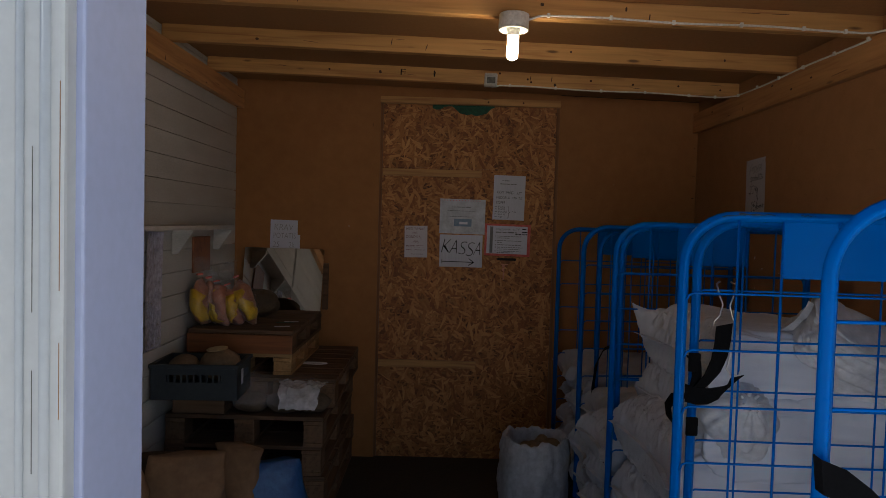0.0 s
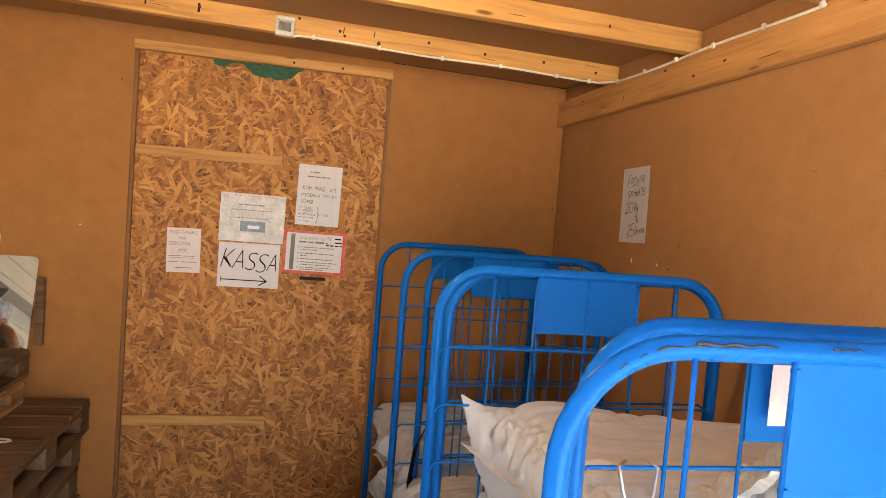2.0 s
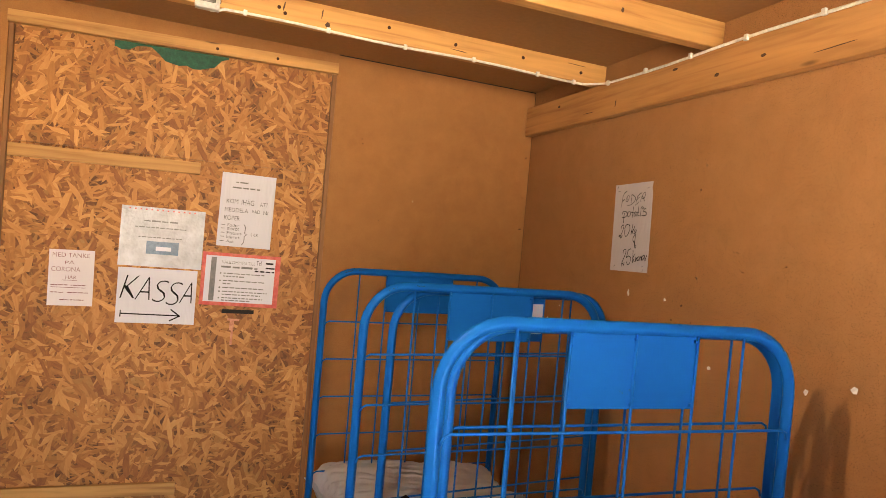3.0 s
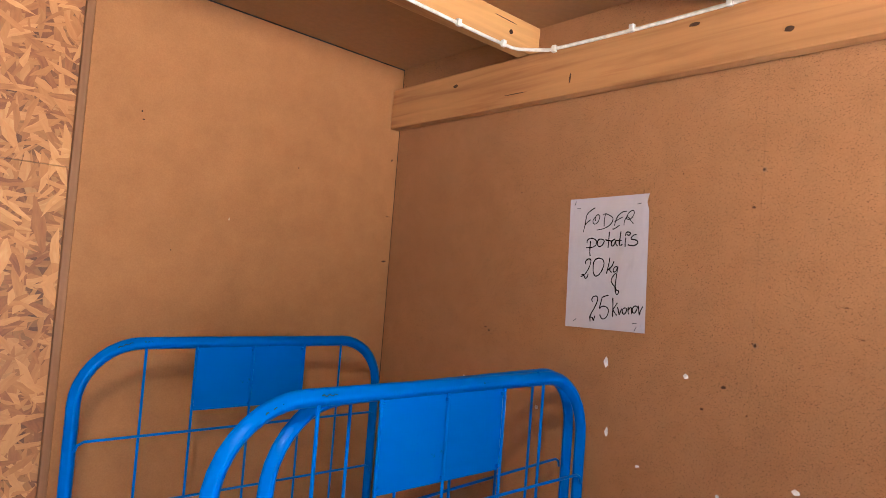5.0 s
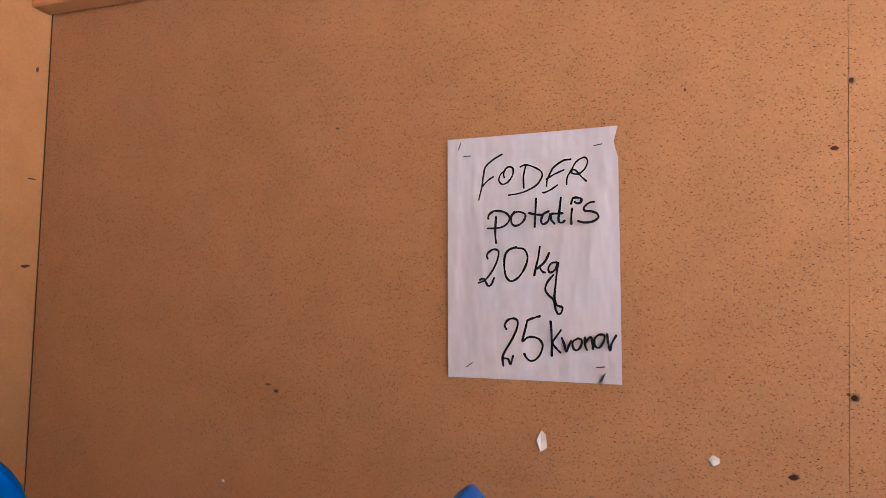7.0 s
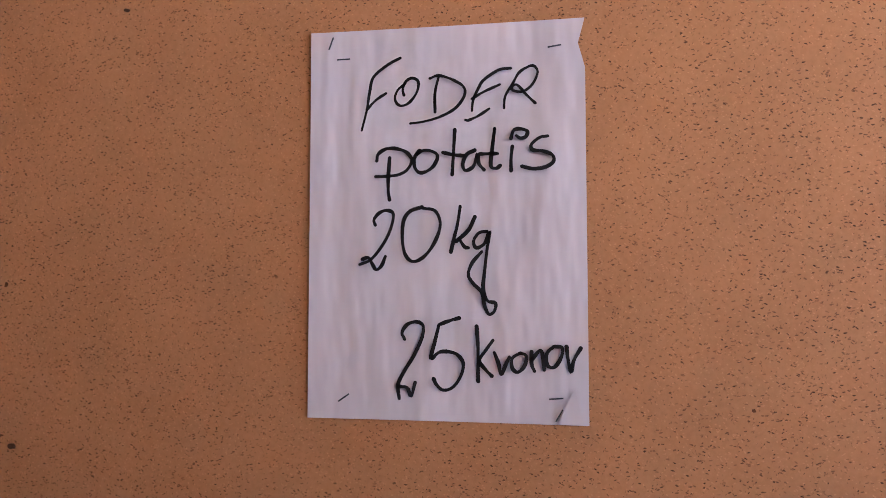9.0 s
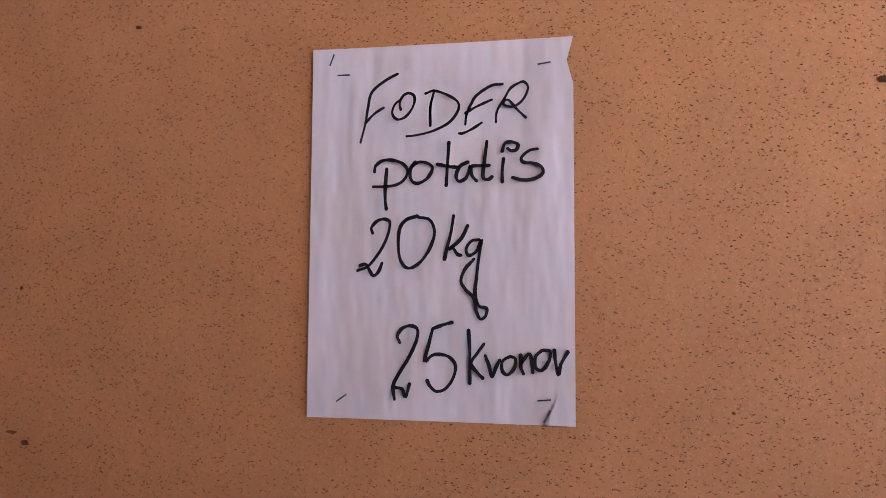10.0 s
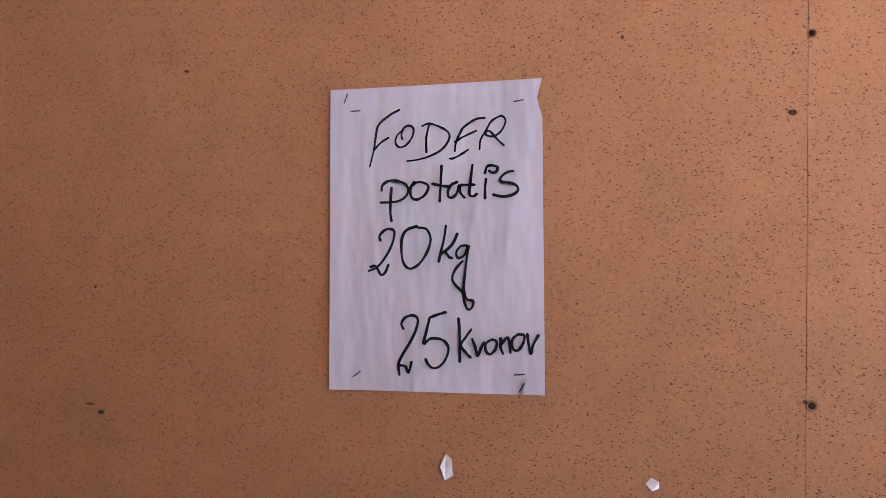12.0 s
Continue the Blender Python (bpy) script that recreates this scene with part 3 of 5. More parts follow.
for xn in (-1.40, -1.17):
    part("nail", tube([(xn, -0.033, 2.395), (xn, -0.0355, 2.395)], 0.006, 8), M_DARK, osb, "dark nail head")
# torn gap at the top with green net showing
net = bmesh.new()
prev = None
for k in range(17):
    u = k / 16
    x = -1.765 + 0.41 * u
    drop = 0.018 + 0.014 * math.sin(u * 17) + (0.062 * max(0, 1 - abs(u - 0.66) / 0.3)) + random.uniform(-0.006, 0.006)
    row = [net.verts.new((x, -0.0032, 2.374)), net.verts.new((x, -0.0062, 2.374 - max(0.008, drop)))]
    if prev:
        net.faces.new((prev[0], row[0], row[1], prev[1]))
    prev = row
thicken(net, geom=net.faces[:], thickness=0.0015)
tagged(obj("green_net", net, M_GREEN), "torn dark green net showing above the board", "net")


WALL = (0.95, 1, 0.945), (0, 0, 0), (0.01, 0, 0)
settle(mark, *WALL)

# ---- papers ----
def sheet(name, w, h, material, curl=0.002, n=9, torn=0.0):
    """A sheet in the xz plane facing -y, its centre at the origin, with a slight curl."""
    bm = bmesh.new()
    rnd = random.Random(int(w * 1e4 + h * 1e3))
    grid = []
    for j in range(n + 1):
        row = []
        for i in range(n + 1):
            u, v = i / n - 0.5, j / n - 0.5
            bend = curl * (4 * u * u + 3 * v * v * abs(v)) + rnd.uniform(0, curl * 0.12)
            x = u * w
            if torn and i == n and j == n - 1:
                x -= torn
            row.append(bm.verts.new((x, -0.002 - bend, v * h)))
        grid.append(row)
    for j in range(n):
        for i in range(n):
            bm.faces.new((grid[j][i], grid[j][i + 1], grid[j + 1][i + 1], grid[j + 1][i]))
    thicken(bm, geom=bm.faces[:], thickness=0.0003)
    return obj(name, bm, material)


def ink(parent, bms, material, name="lettering", y=-0.0052):
    b = join(bms)
    bmesh.ops.translate(b, verts=b.verts, vec=(0, y, 0))
    return part(name, b, material, parent)


def bar(x0, z0, x1, z1):
    bm = bmesh.new()
    bm.faces.new([bm.verts.new(p) for p in ((x0, 0, z0), (x1, 0, z0), (x1, 0, z1), (x0, 0, z1))])
    return bm


def row(x0, z0, x1, z1):
    """An unreadable line of print: word-long strokes with gaps."""
    rnd = random.Random(int(abs(x0 * 7 + z0 * 31 + x1) * 1e4))
    out, x, h = [], x0, z1 - z0
    while x < x1 - h * 0.4:
        e = min(x1, x + h * rnd.uniform(1.0, 3.6))
        out.append(bar(x, z0 + h * 0.22, e, z1 - h * rnd.uniform(0.12, 0.3)))
        x = e + h * 0.55
    return join(out)


def stroke(pts, r):
    bm = bmesh.new()
    for (xa, za), (xb, zb) in zip(pts, pts[1:]):
        d = Vector((xb - xa, 0, zb - za))
        s = Vector((-d.z, 0, d.x)).normalized() * r
        a, b = Vector((xa, 0, za)) - d.normalized() * r * 0.5, Vector((xb, 0, zb)) + d.normalized() * r * 0.5
        bm.faces.new([bm.verts.new(p) for p in (a - s, b - s, b + s, a + s)])
    return bm


MM = 0.001
mark = so_far()
# the feed potato price sheet on the east wall
poster = tagged(sheet("price_sheet", 0.2105, 0.2985, M_PAPER_THIN, 0.0009, 16, 0.005), "white paper sheet with black handwriting stapled to the wall", "sign")

def marker(pts, r):
    """A felt-pen stroke drawn smoothly through points, in millimetres from the sheet's top corner."""
    p = [Vector((x * MM - 0.1034, 0, 0.1482 - y * MM)) for x, y in pts]
    p = [2 * p[0] - p[1]] + p + [2 * p[-1] - p[-2]]
    line = []
    for a, b, c, d in zip(p, p[1:], p[2:], p[3:]):
        for k in range(5):
            t = k / 5
            line.append(0.5 * (2 * b + (c - a) * t + (2 * a - 5 * b + 4 * c - d) * t * t + (3 * b - a - 3 * c + d) * t ** 3))
    line.append(p[-2])
    bm, prev, n = bmesh.new(), None, len(line)
    for i, q in enumerate(line):
        d = (line[min(i + 1, n - 1)] - line[max(i - 1, 0)]).normalized()
        w = r * MM * (0.92 + 0.14 * math.sin(i * 0.45 + q.x * 300))
        side = Vector((-d.z, 0, d.x)) * w
        pair = [bm.verts.new(q - side), bm.verts.new(q + side)]
        if prev:
            bm.faces.new((prev[0], pair[0], pair[1], prev[1]))
        if i in (0, n - 1):
            f = -d if i == 0 else d
            tip = [bm.verts.new(q + w * (math.sin(a) * f + math.cos(a) * Vector((-d.z, 0, d.x)))) for a in (0.5, 1.1, 1.57, 2.1, 2.7)]
            bm.faces.new([pair[1]] + tip + [pair[0]])
        prev = pair
    return bm


def hand(name, r, *letters):
    """One handwritten line; each letter is given by its pen strokes."""
    ink(poster, [marker(st, r) for letter in letters for st in letter], M_INK, name)


hand("first_line", 1.16,
     [[(70, 23), (60, 28), (49, 37), (46, 49), (44, 62), (40, 78)], [(44, 62), (51, 55), (59, 50)]],  # F
     [[(74, 43), (68, 48), (66, 55), (70, 60), (77, 58), (83, 50), (84, 42), (79, 39), (74, 42), (72, 48), (73, 52)]],  # O
     [[(93, 40), (100, 38), (111, 42), (119, 48), (119, 55), (112, 64), (100, 70), (88, 73), (78, 74)], [(100, 38), (97, 51), (97, 66)]],  # D
     [[(154, 35), (145, 36), (134, 43), (130, 49), (126, 58), (125, 66)], [(125, 57), (134, 52), (146, 47)], [(120, 73), (123, 73), (130, 70), (138, 65)]],  # E
     [[(156, 46), (150, 56), (149, 65)], [(156, 46), (160, 39), (166, 35), (171, 34), (174, 39), (170, 48), (163, 53), (156, 52), (155, 49), (159, 48), (166, 56), (172, 62)]])  # R
hand("second_line", 1.50,
     [[(52, 102), (53, 97), (59, 93), (67, 93), (75, 96), (79, 102), (76, 109), (69, 113), (59, 114), (51, 114)], [(62, 100), (61, 114), (61, 125), (62, 132)]],  # p
     [[(85, 95), (81, 101), (82, 109), (87, 112), (95, 108), (99, 100), (95, 96), (88, 95), (83, 98)]],  # o
     [[(112, 80), (111, 98), (110, 114)], [(103, 97), (111, 99), (119, 100)]],  # t
     [[(127, 96), (121, 99), (118, 106), (120, 111), (126, 108), (129, 99), (130, 106), (134, 111)]],  # a
     [[(142, 80), (140, 96), (139, 108), (143, 110), (146, 108)], [(131, 99), (139, 99), (144, 99)]],  # t
     [[(155, 94), (154, 103), (154, 112)], [(154, 88), (156, 82), (161, 81), (166, 83), (165, 87), (161, 88), (158, 86)]],  # i
     [[(181, 87), (175, 88), (169, 93), (170, 97), (177, 98), (184, 101), (185, 106), (179, 110), (170, 111), (162, 109)]])  # s
hand("third_line", 1.46,
     [[(51, 151), (50, 147), (54, 142), (60, 140), (65, 143), (63, 154), (57, 166), (48, 177), (39, 181)], [(41, 177), (46, 176), (49, 181), (52, 185), (56, 182), (59, 175)]],  # 2
     [[(87, 138), (78, 141), (73, 148), (72, 161), (74, 173), (80, 179), (89, 175), (97, 164), (101, 151), (97, 141), (88, 139)]],  # 0
     [[(116, 138), (114, 151), (111, 163), (109, 172)], [(127, 146), (122, 156), (113, 164)], [(115, 162), (119, 168), (122, 169)]],  # k
     [[(136, 157), (130, 158), (126, 164), (128, 169), (134, 166), (138, 157), (136, 170), (134, 187), (133, 199), (136, 208), (142, 210), (141, 216), (137, 218), (134, 212), (132, 202), (126, 196), (122, 189), (125, 180), (132, 172)]])  # g
hand("fourth_line", 1.50,
     [[(74, 237), (72, 232), (76, 226), (83, 224), (88, 227), (87, 236), (81, 249), (73, 262), (69, 271), (70, 281)], [(70, 272), (76, 273), (79, 279), (82, 269)]],  # 2
     [[(100, 226), (97, 238), (94, 251), (101, 246), (112, 247), (118, 254), (116, 264), (110, 272), (103, 274), (98, 270), (96, 266)], [(100, 226), (108, 223), (115, 221)]],  # 5
     [[(128, 227), (129, 242), (129, 256), (129, 267)], [(140, 237), (135, 244), (130, 252), (135, 259), (139, 263)]],  # k
     [[(141, 246), (144, 254), (146, 262), (149, 255), (152, 249)]],  # r
     [[(160, 246), (154, 250), (154, 257), (158, 260), (163, 255), (164, 248), (160, 246)]],  # o
     [[(168, 245), (168, 254), (170, 259)], [(168, 251), (174, 244), (176, 248), (177, 258)]],  # n
     [[(184, 241), (179, 246), (179, 254), (184, 256), (189, 249), (190, 242), (185, 241)]],  # o
     [[(193, 241), (194, 250), (196, 259), (198, 251), (203, 242)]])  # r
for xs, zs, an in ((-0.078, 0.126, 0), (0.083, 0.128, 8), (-0.076, -0.133, 35), (0.082, -0.130, 5), (-0.088, 0.139, 70), (0.084, -0.142, 60)):
    b = tube([(-0.005, -0.0062, 0), (0.005, -0.0062, 0)], 0.0006, 6)
    bmesh.ops.transform(b, verts=b.verts, matrix=pose(xs, 0, zs, 0, -an, 0))
    part("staple", b, M_SCUFF, poster)
# a dog-eared corner that stands off the wall
b = bmesh.new()
tri = [b.verts.new(p) for p in ((0.083, -0.0065, -0.148), (0.1015, -0.0065, -0.148), (0.095, -0.0078, -0.122))]
b.faces.new(tri)
thicken(b, geom=b.faces[:], thickness=0.0003)
part("lifted_corner", b, M_PAPER_THIN, poster)
poster.matrix_world = pose(-0.0004, -0.8195, 1.8795, 0, -1.8, -90)

EAST_AT = (1, 0.965, 0.965), (0, -0.549, 2.050), (0, -0.560, 1.892)
settle(mark, *EAST_AT)
mark = so_far()


def place_on_door(ob, x0, x1, z0, z1, tilt=0.0, y=0.0):
    ob.matrix_world = pose((x0 + x1) / 2, y, (z0 + z1) / 2, 0, tilt, 0)
    return ob


# till sign with an arrow
k_sheet = tagged(sheet("till_sign", 0.286, 0.216, M_PAPER, 0.0012), "white paper sign with a hand-drawn word and arrow", "sign")
ink(k_sheet, [words(c, x0, z0, x1, z1, 0.24, 0.0042) for c, x0, z0, x1, z1 in (("K", -0.121, -0.012, -0.068, 0.078), ("A", -0.068, -0.016, -0.014, 0.074), ("S", -0.008, -0.022, 0.036, 0.064), ("S", 0.042, -0.032, 0.086, 0.060), ("A", 0.092, -0.022, 0.139, 0.062))], M_INK, "lettering")
ink(k_sheet, [stroke([(-0.125, -0.072), (0.085, -0.074)], 0.0024), stroke([(0.055, -0.050), (0.088, -0.075), (0.052, -0.095)], 0.0026), stroke([(-0.125, -0.060), (-0.125, -0.084)], 0.002)], M_INK, "arrow")
place_on_door(k_sheet, -1.697, -1.409, 1.298, 1.514, 0.0)

# plastic sleeve above it
sl = tagged(sheet("plastic_sleeve", 0.302, 0.232, M_FOIL, 0.003), "shiny clear plastic sleeve holding a printed sheet", "sign")
for ln in ((-0.07, 0.058, 0.055, 0.067), (-0.10, 0.034, 0.085, 0.041), (-0.085, -0.004, 0.075, 0.002)):
    ink(sl, [row(*ln)], M_INK_GREY, "print", -0.0058)
ink(sl, [bar(-0.055, -0.066, 0.062, -0.016)], M_BLUE_PRINT, "printed_picture", -0.0058)
ink(sl, [bar(-0.02, -0.052, 0.035, -0.036)], M_PAPER, "picture_centre", -0.0062)
ink(sl, [bar(-0.125 + 0.0195 * k, 0.104, -0.119 + 0.0195 * k, 0.109) for k in range(13)], M_RED_TAPE, "punched_edge", -0.0066)
place_on_door(sl, -1.700, -1.397, 1.521, 1.753, 0.4)

# note about remembering to report purchases
pa = tagged(sheet("reminder_note", 0.21, 0.297, M_PAPER, 0.0015), "white handwritten note taped to strand board", "sign")
ink(pa, [row(-0.050, 0.108, 0.005, 0.117), row(-0.062, 0.086, 0.045, 0.096)], M_INK_GREY, "print")
ink(pa, [words("KOM", -0.080, 0.026, -0.036, 0.044), words("IHÅG", -0.022, 0.024, 0.026, 0.052), words("ATT", 0.050, 0.024, 0.082, 0.040),
         words("MEDDELA", -0.084, -0.008, 0.006, 0.008), words("VAD", 0.020, -0.006, 0.052, 0.008), words("NI", 0.066, -0.008, 0.084, 0.008),
         words("KÖPER", -0.084, -0.042, -0.024, -0.020)], M_INK, "lettering")
ink(pa, [words(w, -0.068, zz, -0.068 + l, zz + 0.012) for w, zz, l in (("Foder", -0.068, 0.045), ("morot", -0.083, 0.045), ("Potatis", -0.100, 0.056), ("kålrot", -0.116, 0.050), ("Ägg", -0.134, 0.028))]
    + [bar(-0.092, zz + 0.005, -0.078, zz + 0.007) for zz in (-0.068, -0.083, -0.100, -0.116, -0.134)]
    + [stroke([(-0.006, -0.055), (0.002, -0.066), (0.0, -0.090), (0.008, -0.096), (0.0, -0.104), (0.0, -0.128), (-0.008, -0.138)], 0.0011), words("t ex", 0.024, -0.100, 0.052, -0.088)], M_INK, "item_list")
place_on_door(pa, -1.347, -1.137, 1.622, 1.919, 0.9)

# welcome notice in a red border
wl = tagged(sheet("welcome_notice", 0.304, 0.214, M_RED_TAPE, 0.0012), "printed notice edged with torn red tape", "sign")
b = bmesh.new()
add_box(b, -0.138, 0.132, -0.0060, -0.0052, -0.092, 0.094)
part("inner_sheet", b, M_PAPER, wl)
ink(wl, [bar(-0.118, -0.088, -0.098, 0.088)], M_INK_GREY, "margin_strip", -0.0064)
ink(wl, [words("VÄLKOMMEN TILL", -0.078, 0.064, 0.052, 0.080), row(-0.080, 0.045, 0.062, 0.058)] +
    [row(-0.068, zz, -0.068 + l, zz + 0.007) for zz, l in ((0.022, 0.16), (0.010, 0.08), (-0.008, 0.165), (-0.020, 0.03), (-0.036, 0.16), (-0.052, 0.175), (-0.064, 0.15), (-0.078, 0.16), (-0.088, 0.11))]
    + [bar(-0.082, zz, -0.076, zz + 0.006) for zz in (0.022, -0.008, -0.036, -0.052, -0.078)], M_INK_GREY, "print", -0.0064)
ink(wl, [row(0.094, 0.070, 0.128, 0.081), row(0.094, 0.051, 0.130, 0.062), row(0.052, 0.036, 0.130, 0.046), words("Tel", 0.056, 0.066, 0.076, 0.084)], M_INK, "handwriting", -0.0066)
place_on_door(wl, -1.396, -1.093, 1.380, 1.594, 0.7)
M_TAPE = surface("worn_red_tape", (0.50, 0.16, 0.09), (0.66, 0.34, 0.22), 40, 0.6)
tape = tagged(obj("torn_tape", join([box(-0.004, 0.005, -0.0015, 0, -0.080, 0.02), box(-0.022, 0.024, -0.0018, 0, 0.020, 0.028), box(-0.012, -0.003, -0.0017, 0, -0.02, 0.021)]), M_TAPE), "torn pale red tape under a letter slot", "tape")
tape.matrix_world = pose(-1.262, 0, 1.300, 0, 2, 0)

# small handwritten note in maroon
pk = tagged(sheet("small_note", 0.152, 0.212, M_PAPER_PINK, 0.0015), "small pale pink note with maroon handwriting", "sign")
ink(pk, [words("MED TANKE", -0.064, 0.078, 0.060, 0.094), words("PÅ", -0.022, 0.052, 0.010, 0.068), words("CORONA", -0.066, 0.024, 0.030, 0.041), words("HÄR", -0.018, -0.004, 0.018, 0.012),
         row(-0.066, -0.030, -0.010, -0.025), row(0.0, -0.030, 0.052, -0.025), row(-0.066, -0.058, -0.02, -0.053), row(-0.01, -0.058, 0.064, -0.053), row(-0.034, -0.086, 0.046, -0.081), stroke([(-0.066, -0.036), (0.050, -0.037)], 0.0008), stroke([(-0.03, -0.009), (0.02, -0.009)], 0.0008)], M_INK_MAROON, "lettering")
place_on_door(pk, -1.930, -1.778, 1.355, 1.567, -0.8)

# price note for potatoes on the north wall: two overlapping papers
kr = tagged(sheet("potato_price_note", 0.180, 0.19, M_PAPER, 0.002), "white paper with faint pencilled potato price", "sign")
for wd in (("KRAV", -0.062, 0.028, 0.060, 0.066, 0.1), ("POTATIS", -0.068, -0.026, 0.078, 0.008), ("25", -0.070, -0.086, -0.028, -0.050, 0.1), ("2k", 0.036, -0.086, 0.072, -0.050)):
    ink(kr, [words(*wd)], M_PENCIL, "word")
b = box(0.03, 0.108, -0.0048, -0.0040, -0.094, 0.0)
part("second_sheet", b, M_PAPER, kr)
place_on_door(kr, -2.826, -2.630, 1.391, 1.581, 0.8, YB - 0.0125)

settle(mark, *WALL)
# scraps, nail holes and knots on the east wall
mark = so_far()
scraps = ((-0.839, 1.661, 13, 30), (-1.027, 1.660, 12, 14), (-0.852, 1.510, 9, 24), (-0.931, 1.457, 10, 7), (-0.385, 1.556, 8, 6), (-0.649, 1.522, 10, 12),
          (-0.262, 1.473, 9, 20), (-0.295, 1.494, 13, 13), (-0.861, 1.351, 12, 18), (-1.106, 1.447, 12, 9), (-1.244, 1.495, 20, 10), (-1.562, 1.509, 16, 18), (-1.681, 1.544, 20, 22))
for k, (y, z, w, h) in enumerate(scraps):
    rnd = random.Random(k)
    bm = bmesh.new()
    n = 5
    vs = [bm.verts.new((-0.0005 - 0.004 * rnd.random(), 0.5 * w * MM * math.cos(2 * math.pi * i / n) * rnd.uniform(0.6, 1.15), 0.5 * h * MM * math.sin(2 * math.pi * i / n) * rnd.uniform(0.6, 1.15))) for i in range(n)]
    bm.faces.new(vs)
    thicken(bm, geom=bm.faces[:], thickness=0.0004)
    s = tagged(obj("paper_scrap", bm, M_CHIPPED), "small torn white paper scrap stuck to the wall", "paper scrap", "paper scraps")
    s.matrix_world = pose(-0.0002, y, z)
for k, (y, z, r, ring) in enumerate(((-1.157, 2.067, 5, 1), (-1.142, 1.996, 5, 0), (-1.159, 1.738, 6, 1), (-0.549, 2.050, 3, 0), (-0.467, 1.688, 5, 0), (-1.104, 1.651, 6, 0), (-1.064, 1.602, 4, 0))):
    bm = tube([(-0.0003, y, z), (-0.0022, y + 0.001, z)], r * MM * 0.5, 9)
    if not ring:
        bmesh.ops.transform(bm, verts=bm.verts, matrix=Matrix.Translation((0, y, z)) @ Matrix.Diagonal((1, 1.5, 0.85, 1)) @ Matrix.Translation((0, -y, -z)))
    s = tagged(obj("nail_head", bm, M_DARK), "dark nail head sunk in the wall board", "nail", "wall nails")
    if ring:
        part("rim", tube([(-0.0006, y + 0.75 * r * MM * math.cos(a * 0.7854), z + 0.75 * r * MM * math.sin(a * 0.7854)) for a in range(8)], 0.0009, 6, True), M_BROWN_BAG, s)


settle(mark, *EAST_AT)
# dark bruises and pits in the flecked board
for k, (y, z, w, h) in enumerate(((-1.096, 1.509, 9, 4), (-1.057, 1.459, 6, 3), (-1.023, 1.281, 8, 14), (-1.291, 1.671, 12, 3), (-1.316, 1.622, 8, 5), (-1.224, 1.563, 4, 3), (-1.141, 1.465, 4, 6), (-1.097, 1.508, 12, 5), (-1.056, 1.461, 8, 5), (-1.035, 1.603, 4, 3), (-0.989, 1.911, 4, 4), (-0.466, 1.670, 3, 5), (-0.467, 1.550, 10, 5), (-1.448, 1.646, 7, 6), (-1.143, 1.594, 4, 4), (-1.704, 1.820, 6, 5), (-1.721, 1.817, 6, 5))):
    rnd = random.Random(40 + k)
    bm = bmesh.new()
    bm.faces.new([bm.verts.new((-0.0004, y + 0.5 * w * MM * math.cos(i * 0.6981) * rnd.uniform(0.45, 1.2), z + 0.5 * h * MM * math.sin(i * 0.6981) * rnd.uniform(0.45, 1.2))) for i in range(9)])
    thicken(bm, bm.faces[:], 0.0006)
    tagged(obj("wall_chip", bm, M_BRUISE), "small brown bruise in the wall board", "chip", "bruises in the wall")

# ---- roll cages ----
PR, RC = 0.0103, 0.118


def wire_bar(pts, r=0.0029):
    return tube(pts, r, 6)


def side_panel(cage, origin, left, right, top, facing, label=""):
    """An arched square-tube frame between two posts, with welded wires and a name plate."""
    w = math.hypot(right[0] - left[0], right[1] - left[1])
    h = w / 2
    line = [(-h, 0, 0.15)] + [(-h + RC + RC * math.cos(radians(a)), 0, top - RC + RC * math.sin(radians(a))) for a in range(180, 89, -10)]
    line += [(h - RC + RC * math.cos(radians(a)), 0, top - RC + RC * math.sin(radians(a))) for a in range(90, -1, -10)] + [(h, 0, 0.15)]
    fr = part("side_frame", tube(line, PR, 16, square=True), M_BLUE, cage, label, True)
    for x in (-0.238, -0.133, 0.0, 0.133, 0.238):
        part("upright_wire", wire_bar([(x, facing * 0.006, 0.19), (x, facing * 0.006, top - 0.009)]), M_BLUE, fr, smooth=True)
    z = top - 0.186
    while z > 0.19:
        y = facing * 0.0117
        part("cross_wire", wire_bar([(-h + 0.006, y, z - 0.018), (-h + 0.010, y, z - 0.006), (-h + 0.022, y, z), (h - 0.022, y, z), (h - 0.010, y, z - 0.006), (h - 0.006, y, z - 0.018)]), M_BLUE, fr, smooth=True)
        z -= 0.138
    plate = part("name_plate", box(-0.1325, 0.1325, -0.0012, 0.0012, top - 0.146, top - 0.010, 0.0009), M_BLUE, fr, "flat blue sheet-metal plate")
    plate.location.y = facing * 0.0018
    for x in (-0.129, 0.0, 0.129):
        for zz in (top - 0.018, top - 0.138):
            part("weld", box(x - 0.0035, x + 0.0035, -0.0045, 0.0045, zz - 0.003, zz + 0.003, 0.0012), M_BLUE, fr).location.y = facing * 0.004
    fr.matrix_local = pose((left[0] + right[0]) / 2 - origin[0], (left[1] + right[1]) / 2 - origin[1], 0, 0, 0, math.degrees(math.atan2(right[1] - left[1], right[0] - left[0])))
    return fr


